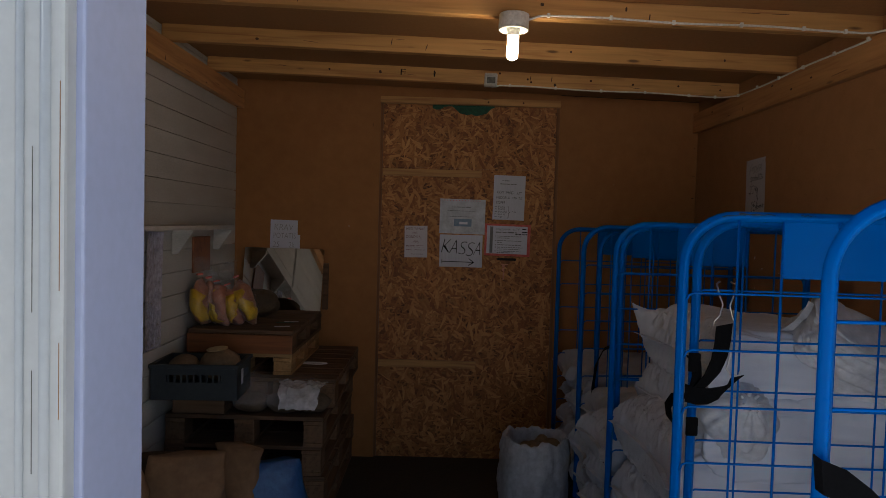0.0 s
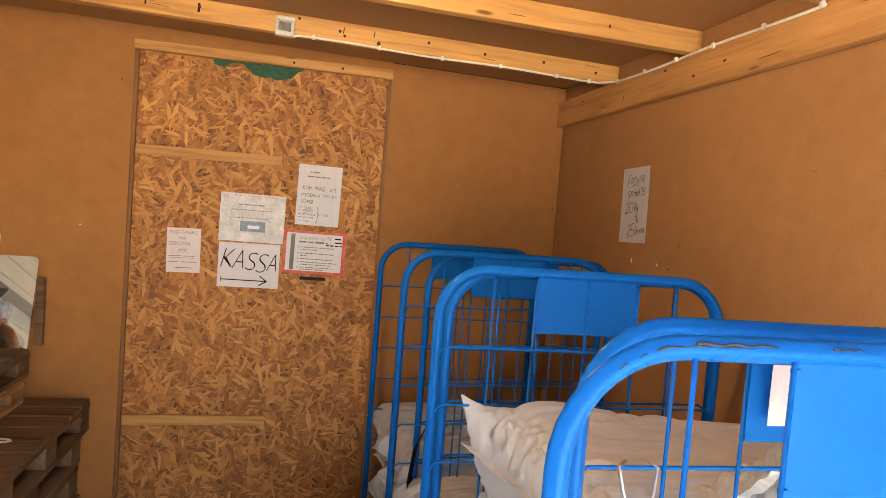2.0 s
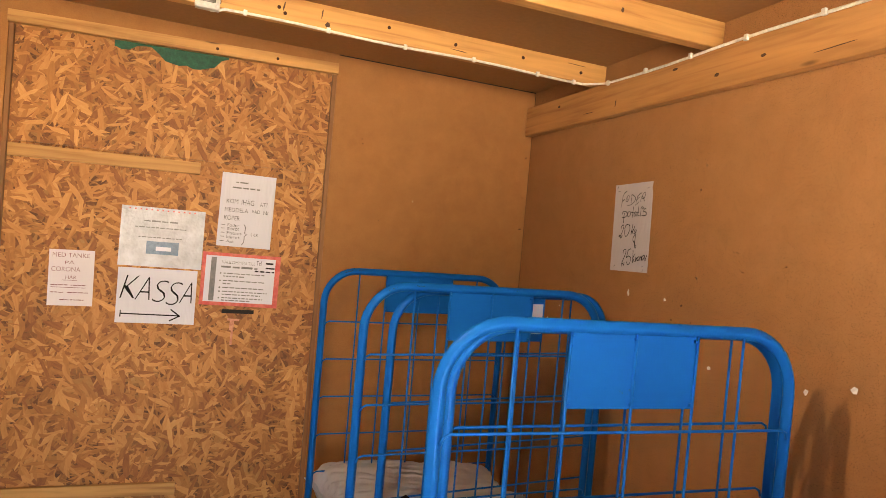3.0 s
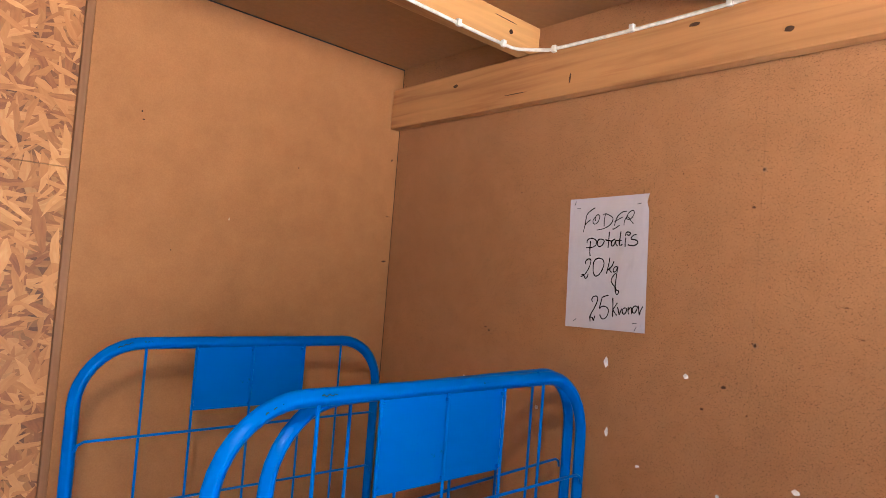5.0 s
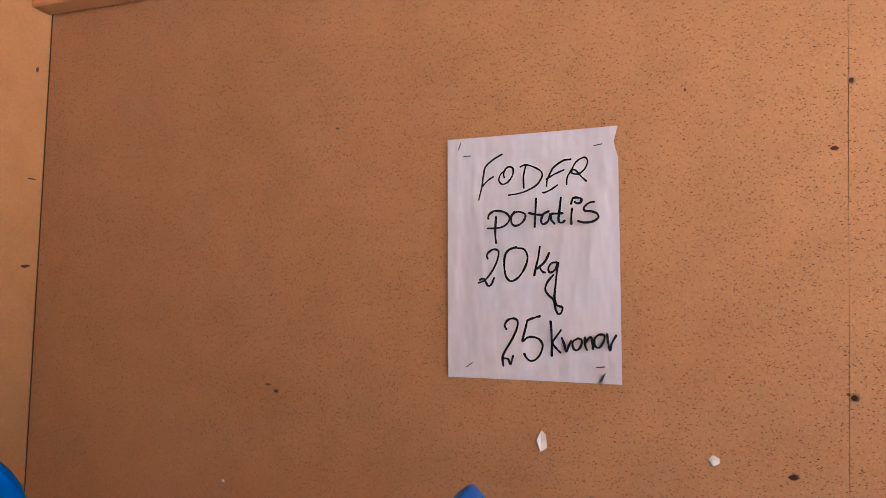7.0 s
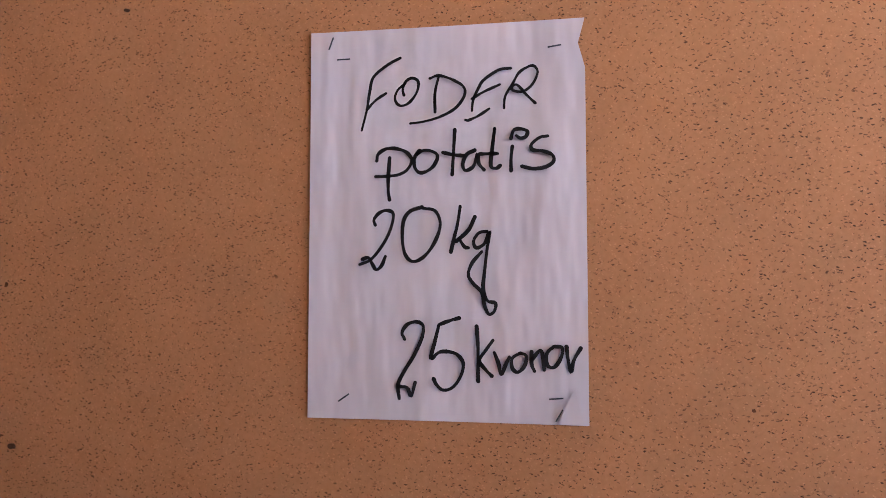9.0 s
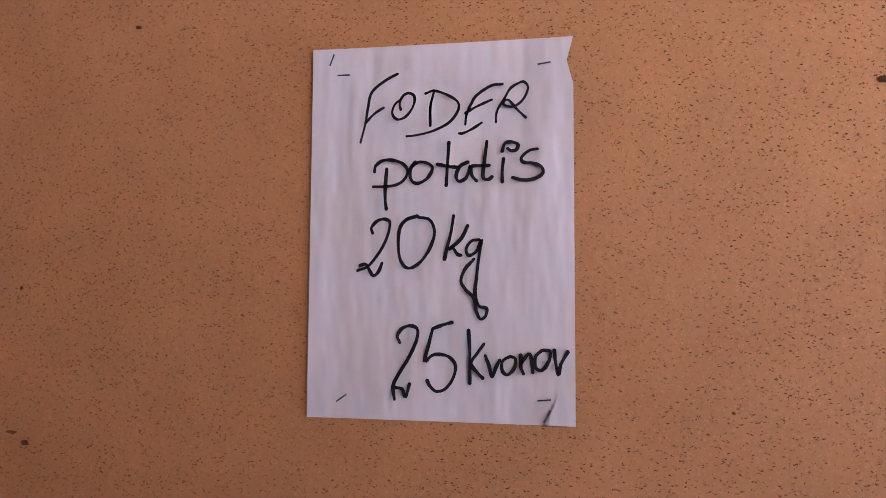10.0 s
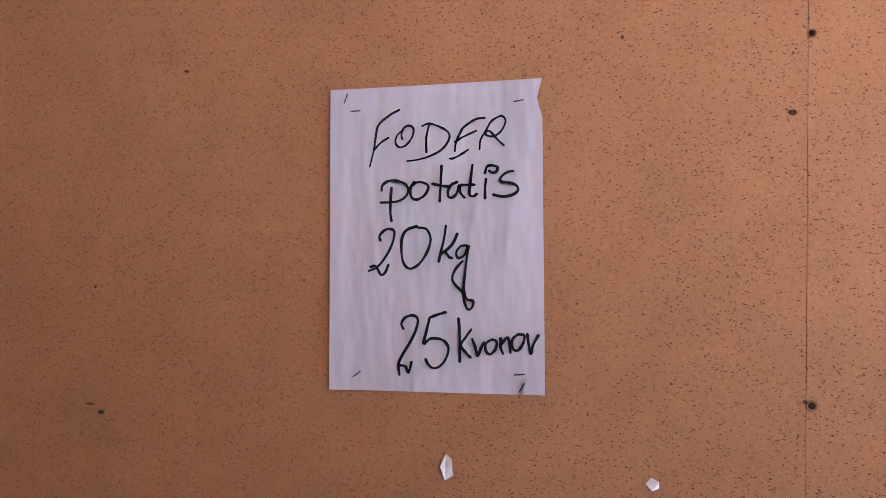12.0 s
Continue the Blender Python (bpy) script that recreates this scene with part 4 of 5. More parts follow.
def roll_cage(front, back, label):
    """front, back: the frame's left post, right post and height."""
    xs, ys = [p[0] for f in (front, back) for p in f[:2]], [p[1] for f in (front, back) for p in f[:2]]
    xm, ym = sum(xs) / 4, sum(ys) / 4
    cage = empty("roll_cage", pose(xm, ym, 0), label=label, category="roll cage", group="row of blue roll cages")
    f = side_panel(cage, (xm, ym), *front, 1)
    bk = side_panel(cage, (xm, ym), *back, -1)
    d = (max(ys) - min(ys)) / 2 - 0.02
    b = bmesh.new()
    for x in (-0.35, -0.18, 0.0, 0.18, 0.35):
        add_box(b, x - 0.015, x + 0.015, -d, d, 0.145, 0.165)
    for yy in (-d, 0, d):
        add_box(b, -0.365, 0.365, yy - 0.015, yy + 0.015, 0.140, 0.160)
    part("base_frame", b, M_BLUE, cage)
    for x in (-0.31, 0.31):
        for yy in (-d + 0.06, d - 0.06):
            w = part("castor", tube([(x - 0.016, yy, 0.055), (x + 0.016, yy, 0.055)], 0.055, 16), M_STRAP, cage, "black castor wheel", True)
            part("fork", join([box(x - 0.026, x - 0.020, yy - 0.02, yy + 0.02, 0.04, 0.145), box(x + 0.020, x + 0.026, yy - 0.02, yy + 0.02, 0.04, 0.145)]), M_STEEL, w)
    return cage, f, bk


cage_a, fa, ba = roll_cage(((-0.793, -0.885), (-0.047, -0.785), 1.489), ((-0.888, -0.265), (-0.165, -0.235), 1.487), "empty-topped blue tubular roll cage against the back wall")
cage_b, fb, bb = roll_cage(((-0.880, -1.597), (-0.153, -1.600), 1.505), ((-0.885, -0.925), (-0.137, -0.885), 1.501), "blue tubular roll cage with a black strap")
cage_c, fc, bc = roll_cage(((-0.896, -2.400), (-0.172, -2.425), 1.523), ((-0.914, -1.638), (-0.182, -1.655), 1.514), "blue roll cage filled with white sacks")
cage_d, fd, bd = roll_cage(((-0.990, -3.165), (-0.262, -3.180), 1.547), ((-1.001, -2.585), (-0.275, -2.612), 1.534), "scuffed blue roll cage with black strap")


# scraped paint on the bends of the frames
def scuffs(fr, w, top, side, spans):
    """side: which face is scraped, 1 or -1; spans along the top from the left bend's centre."""
    cx, cz = -w / 2 + RC, top - RC
    for x0, x1, up, r in spans:
        line = []
        for k in range(11):
            x = x0 + (x1 - x0) * k / 10
            zc = cz + (math.sqrt(RC ** 2 - x * x) if x < 0 else RC)
            u = up + 0.0012 * math.sin(k * 1.7)
            line.append((cx + x, side * (PR + 0.0006 - r * 0.6), zc + u))
        part("scuff", tube(line, r, 6, r2=r * 0.5), M_SCUFF, fr, "dark scraped paint")


scuffs(bd, 0.727, 1.534, -1, ((-0.035, 0.060, 0.003, 0.0018), (0.005, 0.090, 0.006, 0.0022), (-0.070, -0.020, 0.002, 0.0014), (0.150, 0.185, 0.006, 0.0012)))
scuffs(bb, 0.749, 1.501, -1, ((-0.060, -0.030, 0.002, 0.0016), (0.020, 0.045, 0.004, 0.0012), (0.330, 0.350, 0.002, 0.0014)))
scuffs(ba, 0.724, 1.487, -1, ((-0.050, -0.020, 0.004, 0.0016), (0.0, 0.018, 0.003, 0.0012)))

# ---- sacks ----
def ridge(p):
    return (1 - min(1.0, abs(noise.noise(p)) * 2.2)) ** 3


def sack_mesh(L, W, H, seed, lift=0.0, nu=72, nv=56, crush=1.0):
    """A filled cloth sack lying flat: pinched ends with ears, sagging middle, sharp creases."""
    bm = bmesh.new()
    off = Vector((seed * 7.7, seed * 3.1, seed * 1.3))

    def prof(u):
        return max(0.0, 1 - abs(u) ** 9) ** 0.5

    def point(u, v, side):
        x, y = u * L / 2, v * W / 2
        # the middle of each edge draws in, the corners stay out as ears
        x *= 1 - 0.10 * (1 - v * v) * abs(u) ** 6
        y *= 1 - 0.13 * (1 - u * u) * abs(v) ** 6
        ear = (abs(u) * abs(v)) ** 9
        x *= 1 + (0.02 + 0.4 * lift) * ear
        y *= 1 + 0.02 * ear
        z = side * H / 2 * prof(u) * prof(v) + lift * ear * (1 if v > 0 and u < 0 else -0.2)
        p = Vector((x, y, z))
        edge = 1 - max(abs(u), abs(v)) ** 10
        lump = noise.noise(p * 4.5 + off) * 0.012
        warp = Vector((noise.noise(p * 3 + off), noise.noise(p * 3 - off), noise.noise(p * 3))) * 0.10
        q = p + warp * 0.35
        ends = 0.35 + 0.65 * abs(u) ** 1.5
        fold = ridge(Vector((q.x * 3, q.y * 13, q.z * 13)) + off) * 0.010 * ends
        fold += ridge(Vector((q.x * 9, q.y * 5, q.z * 9)) - off) * 0.009 * (1 - 0.4 * abs(u))
        fold += ridge(Vector((q.x * 5, p.y * 36 + warp.y * 3, p.z * 36 + warp.z * 3)) + off) * 0.012 * ends
        # gathers running in from the sewn end
        fold += ridge(Vector((p.x * 2.0, p.y * 20 + warp.y * 3, p.z * 20 + warp.z * 3)) - off) * 0.014 * max(0.0, 0.2 - u) ** 0.8
        fold *= crush
        out = Vector((x / L * abs(u) ** 3, y / W * abs(v) ** 3, side * prof(u) * prof(v) + 1e-4)).normalized()
        p += out * (lump - fold) * (0.25 + 0.75 * edge)
        if max(abs(u), abs(v)) > 0.93:
            p.z += 0.022 * noise.noise(Vector((u * 3, v * 8, seed)))
        return p
    top, bot = [], []
    for j in range(nv + 1):
        rt, rb = [], []
        for i in range(nu + 1):
            u, v = 2 * i / nu - 1, 2 * j / nv - 1
            u, v = math.sin(u * math.pi / 2) * 0.5 + u * 0.5, math.sin(v * math.pi / 2) * 0.5 + v * 0.5
            border = i in (0, nu) or j in (0, nv)
            a = bm.verts.new(point(u, v, 1))
            rt.append(a)
            rb.append(a if border else bm.verts.new(point(u, v, -1)))
        top.append(rt)
        bot.append(rb)
    for j in range(nv):
        for i in range(nu):
            bm.faces.new((top[j][i], top[j][i + 1], top[j + 1][i + 1], top[j + 1][i]))
            bm.faces.new((bot[j][i], bot[j + 1][i], bot[j + 1][i + 1], bot[j][i + 1]))
    return bm


def sack(x, y, z, L, W, H, seed, rx=0, ry=0, rz=0, label="plump off-white cloth sack of potatoes in a cage", lift=0.0, fine=1.0, crush=1.0, m=None):
    m = m or M_SACK
    s = tagged(obj("potato_sack", sack_mesh(L, W, H, seed, lift, int(72 * fine), int(56 * fine), crush), m, smooth=True), label, "sack", "sacks in the roll cages")
    # stitched hem standing out from the tied end
    n = 22
    line, across = [], []
    for k in range(n + 1):
        v = 2 * k / n - 1
        line.append((-L / 2 * (1 - 0.10 * (1 - v * v)) - 0.006, v * W * 0.46, 0.012 * noise.noise(Vector((v * 3, seed, 1)))))
        across.append((0.020, 0, 0.006 * math.sin(v * 9 + seed)))
    part("hem", strip(line, across, 0.003), m, s, "stitched cloth hem")
    s.matrix_world = pose(x, y, z, rx, ry, rz)
    return s


rs = random.Random(5)
def stack(xc, ys, z0, layers, H, L, W, seed, shift):
    for k in range(layers):
        for j, y in enumerate(ys):
            sack(xc + shift * (-1 if (k + j) % 2 else 0.3) + rs.uniform(-0.02, 0.02), y + rs.uniform(-0.01, 0.01), z0 + H * 0.72 * (k + 0.62) + rs.uniform(0, 0.01), L, W, H, seed + k * 3 + j, rs.uniform(-3, 3), rs.uniform(-3, 3), rs.uniform(-4, 4))


SMALL = (0.95, 0.95, 0.945)
mark = so_far()
stack(-0.475, (-0.33, -0.62), 0.165, 4, 0.205, 0.78, 0.42, 11, 0.02)
settle(mark, SMALL, (-0.458, -0.50, 0), (-0.470, -0.555, 0))
mark = so_far()
stack(-0.56, (-1.08, -1.43), 0.165, 3, 0.25, 0.78, 0.44, 31, 0.03)
settle(mark, SMALL, (-0.542, -1.267, 0), (-0.514, -1.255, 0))
mark = so_far()
for k, (xc, yc, zc, tilt, seed) in enumerate(((-0.64, -2.12, 0.317, 1, 51), (-0.66, -2.13, 0.562, -2, 54), (-0.675, -2.11, 0.790, 3, 57), (-0.585, -2.12, 0.960, 0, 60))):
    sack(xc, yc, zc, 0.82, 0.84, 0.34, seed, 0, tilt, 1.5 - k, fine=1.0 if k < 2 else 1.8)
sack(-0.515, -2.10, 1.140, 0.95, 0.82, 0.31, 77, 0, 5, 1, "top white sack with a pinched corner ear", 0.125, 2.0)
M_SACK_W = surface("white_plastic_sack", (0.42, 0.435, 0.475), (0.52, 0.535, 0.58), 7.0, 0.45, 0, 36, 0.4, 0.006)
sack(-0.52, -2.44, 1.235, 0.44, 0.22, 0.22, 91, -48, 26, -4, "crumpled empty white plastic sack over filled sacks", 0.0, 1.2, 1.5, M_SACK_W)


def tied_bag(x, y, z, r, seed, m, label):
    """A bag gathered to a knot: pleats fan out from the neck over a slack body."""
    bm = bmesh.new()
    nt_, nf = 40, 84
    rings = []
    for j in range(1, nt_):
        th = math.pi * j / nt_
        ring = []
        for k in range(nf):
            ph = 2 * math.pi * k / nf
            near = math.exp(-th * 1.3)
            w = 1 + 0.22 * noise.noise(Vector((math.sin(th) * math.cos(ph) * 1.8, math.sin(th) * math.sin(ph) * 1.8, math.cos(th) * 1.8 + seed)))
            w -= 0.22 * near * ridge(Vector((math.cos(ph) * 4, math.sin(ph) * 4, th * 0.7 + seed)))
            w -= 0.07 * ridge(Vector((math.cos(ph) * 2.2, math.sin(ph) * 2.2, th * 2 - seed)))
            rad = r * w * math.sin(th) ** 0.85
            ring.append(bm.verts.new((rad * math.cos(ph), rad * math.sin(ph), r * 0.85 * (math.cos(th) + 0.35 * near ** 3))))
        rings.append(ring)
    for ra, rb in zip(rings, rings[1:]):
        for k in range(nf):
            bm.faces.new((ra[k], rb[k], rb[(k + 1) % nf], ra[(k + 1) % nf]))
    bm.faces.new(rings[0])
    bm.faces.new(rings[-1][::-1])
    s = tagged(obj("tied_sack", bm, m, smooth=True), label, "sack", "sacks in the roll cages")
    b = bmesh.new()
    for k in range(7):
        a = k * 0.9
        add_tube(b, [(0, 0, r * 0.88), (0.012 * math.cos(a), 0.012 * math.sin(a), r * 0.98), (0.034 * math.cos(a), 0.034 * math.sin(a), r * 1.05 + 0.006 * (k % 3))], 0.009, 6, r2=0.004)
    part("tuft", b, m, s)
    return s


tied_bag(0, 0, 0, 0.155, 4, M_SACK_W, "white plastic sack tied at the neck in a cage").matrix_world = pose(-0.90, -2.415, 1.035, 62, 12, 0)

settle(mark, (0.95, 0.86, 0.93), (-0.686, -2.1375, 0), (-0.535, -2.015, 0))


# ---- open sack on the floor ----
def open_sack(x, y, r, h):
    bm = bmesh.new()
    n, m = 90, 44
    rings = []
    for j in range(m + 1):
        t = j / m
        if t < 0.66:
            q = t / 0.66
            rr, zz = r * (0.84 + 0.20 * math.sin(q * 2.6)), h * q
        elif t < 0.84:
            # the rim rolls over
            q = (t - 0.66) / 0.18
            rr, zz = r * (0.943 - 0.05 * (1 - math.cos(q * math.pi))), h * (1 + 0.045 * math.sin(q * math.pi))
        else:
            q = (t - 0.84) / 0.16
            rr, zz = r * (0.843 - 0.03 * q), h * (1 - 0.30 * q)
        ring = []
        for k in range(n):
            a = 2 * math.pi * k / n
            w = 1 + 0.10 * noise.noise(Vector((math.cos(a) * 2, math.sin(a) * 2, t * 4))) - 0.055 * ridge(Vector((math.cos(a) * 3.2 + t, math.sin(a) * 3.2, t * 3.5))) - 0.025 * ridge(Vector((math.cos(a) * 8, math.sin(a) * 8 + t * 2, t * 9)))
            ring.append(bm.verts.new((rr * w * math.cos(a), rr * w * math.sin(a), max(0, zz + (0.03 * noise.noise(Vector((math.cos(a) * 2, math.sin(a) * 2, 7))) + 0.02 * noise.noise(Vector((math.cos(a) * 6, math.sin(a) * 6, 3)))) * t))))
        rings.append(ring)
    for j in range(m):
        for k in range(n):
            bm.faces.new((rings[j][k], rings[j][(k + 1) % n], rings[j + 1][(k + 1) % n], rings[j + 1][k]))
    bm.faces.new(rings[0][::-1])
    s = empty("open_sack", pose(x, y, 0), label="white plastic sack with rolled rim standing open on the floor", category="sack")
    part("bag", bm, M_SACK_W, s, smooth=True)
    rr = random.Random(3)
    for k in range(14):
        b = bmesh.new()
        bmesh.ops.create_icosphere(b, subdivisions=2, radius=0.036)
        a, d = rr.uniform(0, 6.28), rr.uniform(0, r * 0.68)
        bmesh.ops.transform(b, verts=b.verts, matrix=pose(d * math.cos(a), d * math.sin(a), h * 0.86 + rr.uniform(-0.02, 0.02), rr.uniform(0, 90), 0, rr.uniform(0, 180)) @ Matrix.Diagonal((1.3, 0.95, 0.9, 1)))
        part("potato", b, M_POTATO, s, "earthy brown potato", True)
    b = bmesh.new()
    bmesh.ops.create_circle(b, cap_ends=True, segments=24, radius=r * 0.80, matrix=Matrix.Translation((0, 0, h * 0.82)))
    part("fill", b, M_EARTH, s)
    return s


open_sack(-1.085, -0.855, 0.178, 0.415)

# ---- lamp, sensor box and cables ----
mark = so_far()
lamp = empty("bare_bulb_lamp", pose(-1.4326, -1.862, 2.391) @ Matrix.Scale(1.2, 4), label="bare lit bulb in a white plastic ceiling holder", category="lamp")
b = tube([(0, 0, 0), (0, 0, -0.012), (0, 0, -0.045)], 0.048, 24)
bmesh.ops.bevel(b, geom=b.edges[:], offset=0.002, segments=1, affect='EDGES')
part("holder", b, M_PLASTIC_W, lamp, smooth=False)
part("rim", tube([(0.044 * math.cos(a * 0.2618), 0.044 * math.sin(a * 0.2618), -0.047) for a in range(24)], 0.004, 8, True), M_PLASTIC_W, lamp, smooth=True)
part("socket", tube([(0, 0, -0.04), (0, 0, -0.068)], 0.021, 16, r2=0.019), M_BOX_GREY, lamp, smooth=True)
bl = [(0, 0, -0.066 - 0.0065 * k) for k in range(13)]
bm = bmesh.new()
rings = []
for k, p in enumerate(bl):
    q = k / 12
    r = 0.018 if q < 0.8 else 0.018 * math.sqrt(max(0.02, 1 - ((q - 0.8) / 0.2) ** 2))
    rings.append([bm.verts.new((r * math.cos(a * 0.3927), r * math.sin(a * 0.3927), p[2])) for a in range(16)])
for ra, rb in zip(rings, rings[1:]):
    for k in range(16):
        bm.faces.new((ra[k], ra[(k + 1) % 16], rb[(k + 1) % 16], rb[k]))
bm.faces.new(rings[-1])
part("bulb", bm, M_BULB, lamp, "glowing warm white tubular bulb", True)

sb = empty("sensor_box", pose(-1.431, J1, 2.412), label="small grey sensor box screwed to a pine joist", category="sensor")
part("housing", box(-0.036, 0.036, -0.034, -0.001, -0.040, 0.036, 0.006), M_BOX_GREY, sb)
part("window", box(-0.024, 0.024, -0.039, -0.0335, -0.022, 0.012, 0.003), M_LENS, sb)
part("top_shade", box(-0.028, 0.028, -0.044, -0.0335, 0.016, 0.026, 0.003), M_BOX_GREY, sb)


def cable(name, pts, r=0.0042):
    c = tagged(obj(name, tube(pts, r, 8), M_CABLE, smooth=True), "white electric cable clipped along the pine timbers", "cable", "cables")
    return c


def clips(c, pts, out):
    for p in pts:
        part("clip", box(p[0] - 0.006 if out[1] else p[0] - 0.008, p[0] + 0.006 if out[1] else p[0] + 0.002, p[1] - 0.008 if out[1] else p[1] - 0.006, p[1] + 0.002 if out[1] else p[1] + 0.006, p[2] - 0.008, p[2] + 0.009, 0.002), M_PLASTIC_W, c)


def sag(x):
    return 0.003 * math.sin(x * 9.0)


xs = [-1.38 + 1.26 * k / 18 for k in range(19)]
run1 = [(-1.425, J1 - 0.012, 2.380), (-1.42, J1 - 0.010, 2.374), (-1.405, J1 - 0.008, 2.376)] + [(x, J1 - 0.006, 2.392 + sag(x) - 0.006) for x in xs]
run1 += [(-0.10, J1 - 0.012, 2.384), (-0.080, J1 - 0.035, 2.384), (-0.054, J1 - 0.07, 2.384)]
run1 += [(-0.051, y, 2.382 + 0.003 * math.sin(y * 8)) for y in [J1 - 0.12 - 0.1 * k for k in range(12)]]
c1 = cable("cable", run1)
clips(c1, [(x, J1 - 0.006, 2.386 + sag(x)) for x in (-1.32, -1.06, -0.80, -0.55, -0.30, -0.15)], (0, 1))
clips(c1, [(-0.052, y, 2.382) for y in (-0.70, -0.92, -1.14, -1.36, -1.60, -1.82)], (1, 0))
J3 = -0.61 - 0.614 * 2
xs3 = [-1.32 + 1.18 * k / 18 for k in range(19)]
run2 = [(-1.376, J3 - 0.020, 2.376), (-1.345, J3 - 0.008, 2.392)] + [(x, J3 - 0.006, 2.400 + sag(x * 1.1)) for x in xs3]
run2 += [(-0.10, J3 - 0.012, 2.394), (-0.078, J3 - 0.04, 2.388), (-0.054, J3 - 0.09, 2.386)] + [(-0.051, y, 2.384 + 0.003 * math.sin(y * 7)) for y in [J3 - 0.16 - 0.12 * k for k in range(12)]]
c2 = cable("cable", run2)
clips(c2, [(x, J3 - 0.006, 2.400 + sag(x * 1.1)) for x in (-1.30, -1.06, -0.82, -0.56, -0.32, -0.16)], (0, 1))

settle(mark, *ROOF)

# ---- straps on the cages ----
def belt(pts, across, label, w=0.048, t=0.003):
    """A webbing belt along points, its width across the given direction."""
    a = Vector(across).normalized() * w
    return tagged(obj("strap", strip(pts, [a] * len(pts), t), M_STRAP), label, "strap", "cage straps")


# strap with wire hooks on the third cage's front frame
mark = so_far()
XF, YFR = -1.1295, -2.600
st = belt([(-1.022, YFR, 1.392), (-1.026, YFR - 0.002, 1.345), (-1.034, YFR - 0.004, 1.30), (-1.052, YFR - 0.004, 1.255), (-1.082, YFR - 0.002, 1.218), (-1.112, YFR, 1.195), (-1.135, YFR + 0.004, 1.180)], (1, 0, 0.22), "black webbing strap hanging from wire hooks", 0.046)
part("hook", tube([(-1.050, YFR, 1.388), (-1.052, YFR, 1.400), (-1.036, YFR, 1.418), (-1.029, YFR, 1.448), (-1.038, YFR + 0.006, 1.476), (-1.041, YFR + 0.018, 1.504), (-1.030, YFR + 0.024, 1.510)], 0.0026, 6), M_STEEL, st, "bent zinc wire hook", True)
part("hook", tube([(-0.994, YFR, 1.384), (-0.990, YFR, 1.396), (-1.002, YFR, 1.414), (-1.010, YFR, 1.444), (-0.998, YFR + 0.006, 1.470), (-0.986, YFR + 0.018, 1.502), (-1.000, YFR + 0.024, 1.510)], 0.0026, 6), M_STEEL, st, "bent zinc wire hook", True)
part("hook", tube([(-1.002, YFR + 0.002, 1.345), (-1.000, YFR + 0.003, 1.310), (-1.010, YFR + 0.003, 1.268), (-0.996, YFR + 0.003, 1.252), (-0.975, YFR + 0.003, 1.250), (-0.972, YFR + 0.003, 1.262)], 0.0024, 6), M_STEEL, st, "bent zinc wire hook", True)
part("tail", strip([(-1.125, YFR - 0.004, 1.200), (-1.095, YFR - 0.006, 1.192), (-1.060, YFR - 0.006, 1.192), (-1.025, YFR - 0.005, 1.203), (-0.998, YFR - 0.002, 1.222), (-0.980, YFR, 1.248)], [(0, 0.004, 0.05), (0, 0.004, 0.048), (0.006, 0.004, 0.044), (0.018, 0.004, 0.038), (0.032, 0.004, 0.028), (0.040, 0.004, 0.010)], 0.003), M_STRAP, st)
part("loop", strip([(-1.112, YFR, 1.305), (-1.094, YFR + 0.004, 1.285), (-1.090, YFR + 0.006, 1.245), (-1.100, YFR + 0.004, 1.205)], [(0.030, 0.01, 0)] * 4, 0.003), M_STRAP, st)
for zz in (1.285, 1.105):
    part("buckle", box(XF + 0.012, XF + 0.044, YFR - 0.008, YFR + 0.004, zz - 0.026, zz + 0.026, 0.004), M_STRAP, st)
part("wrap", strip([(XF + 0.004, YFR - 0.004, 1.192), (XF - 0.022, YFR + 0.004, 1.185), (XF - 0.036, YFR + 0.012, 1.160), (XF - 0.030, YFR + 0.014, 1.125), (XF - 0.010, YFR + 0.004, 1.098)], [(0.01, 0.042, 0.004), (0.0, 0.046, 0.01), (0, 0.046, 0), (0, 0.046, 0), (0.01, 0.04, -0.01)], 0.003), M_STRAP, st)
settle(mark, SMALL, (-0.752, -2.575, 0), (-0.586, -2.437, -0.062))
# strap on the second cage
mark = so_far()
belt([(-0.80, -0.955, 1.035), (-0.835, -0.965, 1.065), (-0.872, -0.965, 1.045), (-0.905, -0.96, 0.97), (-0.918, -0.955, 0.85), (-0.900, -0.95, 0.68), (-0.880, -0.95, 0.53)], (0.5, 1, 0.2), "black webbing strap looped over a cage post", 0.06)
settle(mark, SMALL, (-0.522, -0.905, 0), (-0.446, -0.905, -0.085))
# strap on the nearest cage
mark = so_far()
XD, YD = -1.0895, -3.18
sd = belt([(XD - 0.026, YD - 0.012, 1.20), (XD - 0.020, YD - 0.024, 1.195), (XD + 0.02, YD - 0.026, 1.18), (XD + 0.06, YD - 0.03, 1.15), (XD + 0.11, YD - 0.03, 1.10), (XD + 0.15, YD - 0.03, 1.05)], (0, 0.2, 1), "wide black strap with a metal hook round a cage post", 0.055)
part("ring", tube([(XD + 0.0, YD - 0.03, 1.13), (XD - 0.012, YD - 0.03, 1.10), (XD + 0.0, YD - 0.03, 1.075), (XD + 0.02, YD - 0.03, 1.08), (XD + 0.03, YD - 0.03, 1.12)], 0.0026, 6), M_STEEL, sd, "bent zinc wire hook", True)
settle(mark, SMALL, (-0.712, -3.18, 0), (-0.626, -3.172, 0))
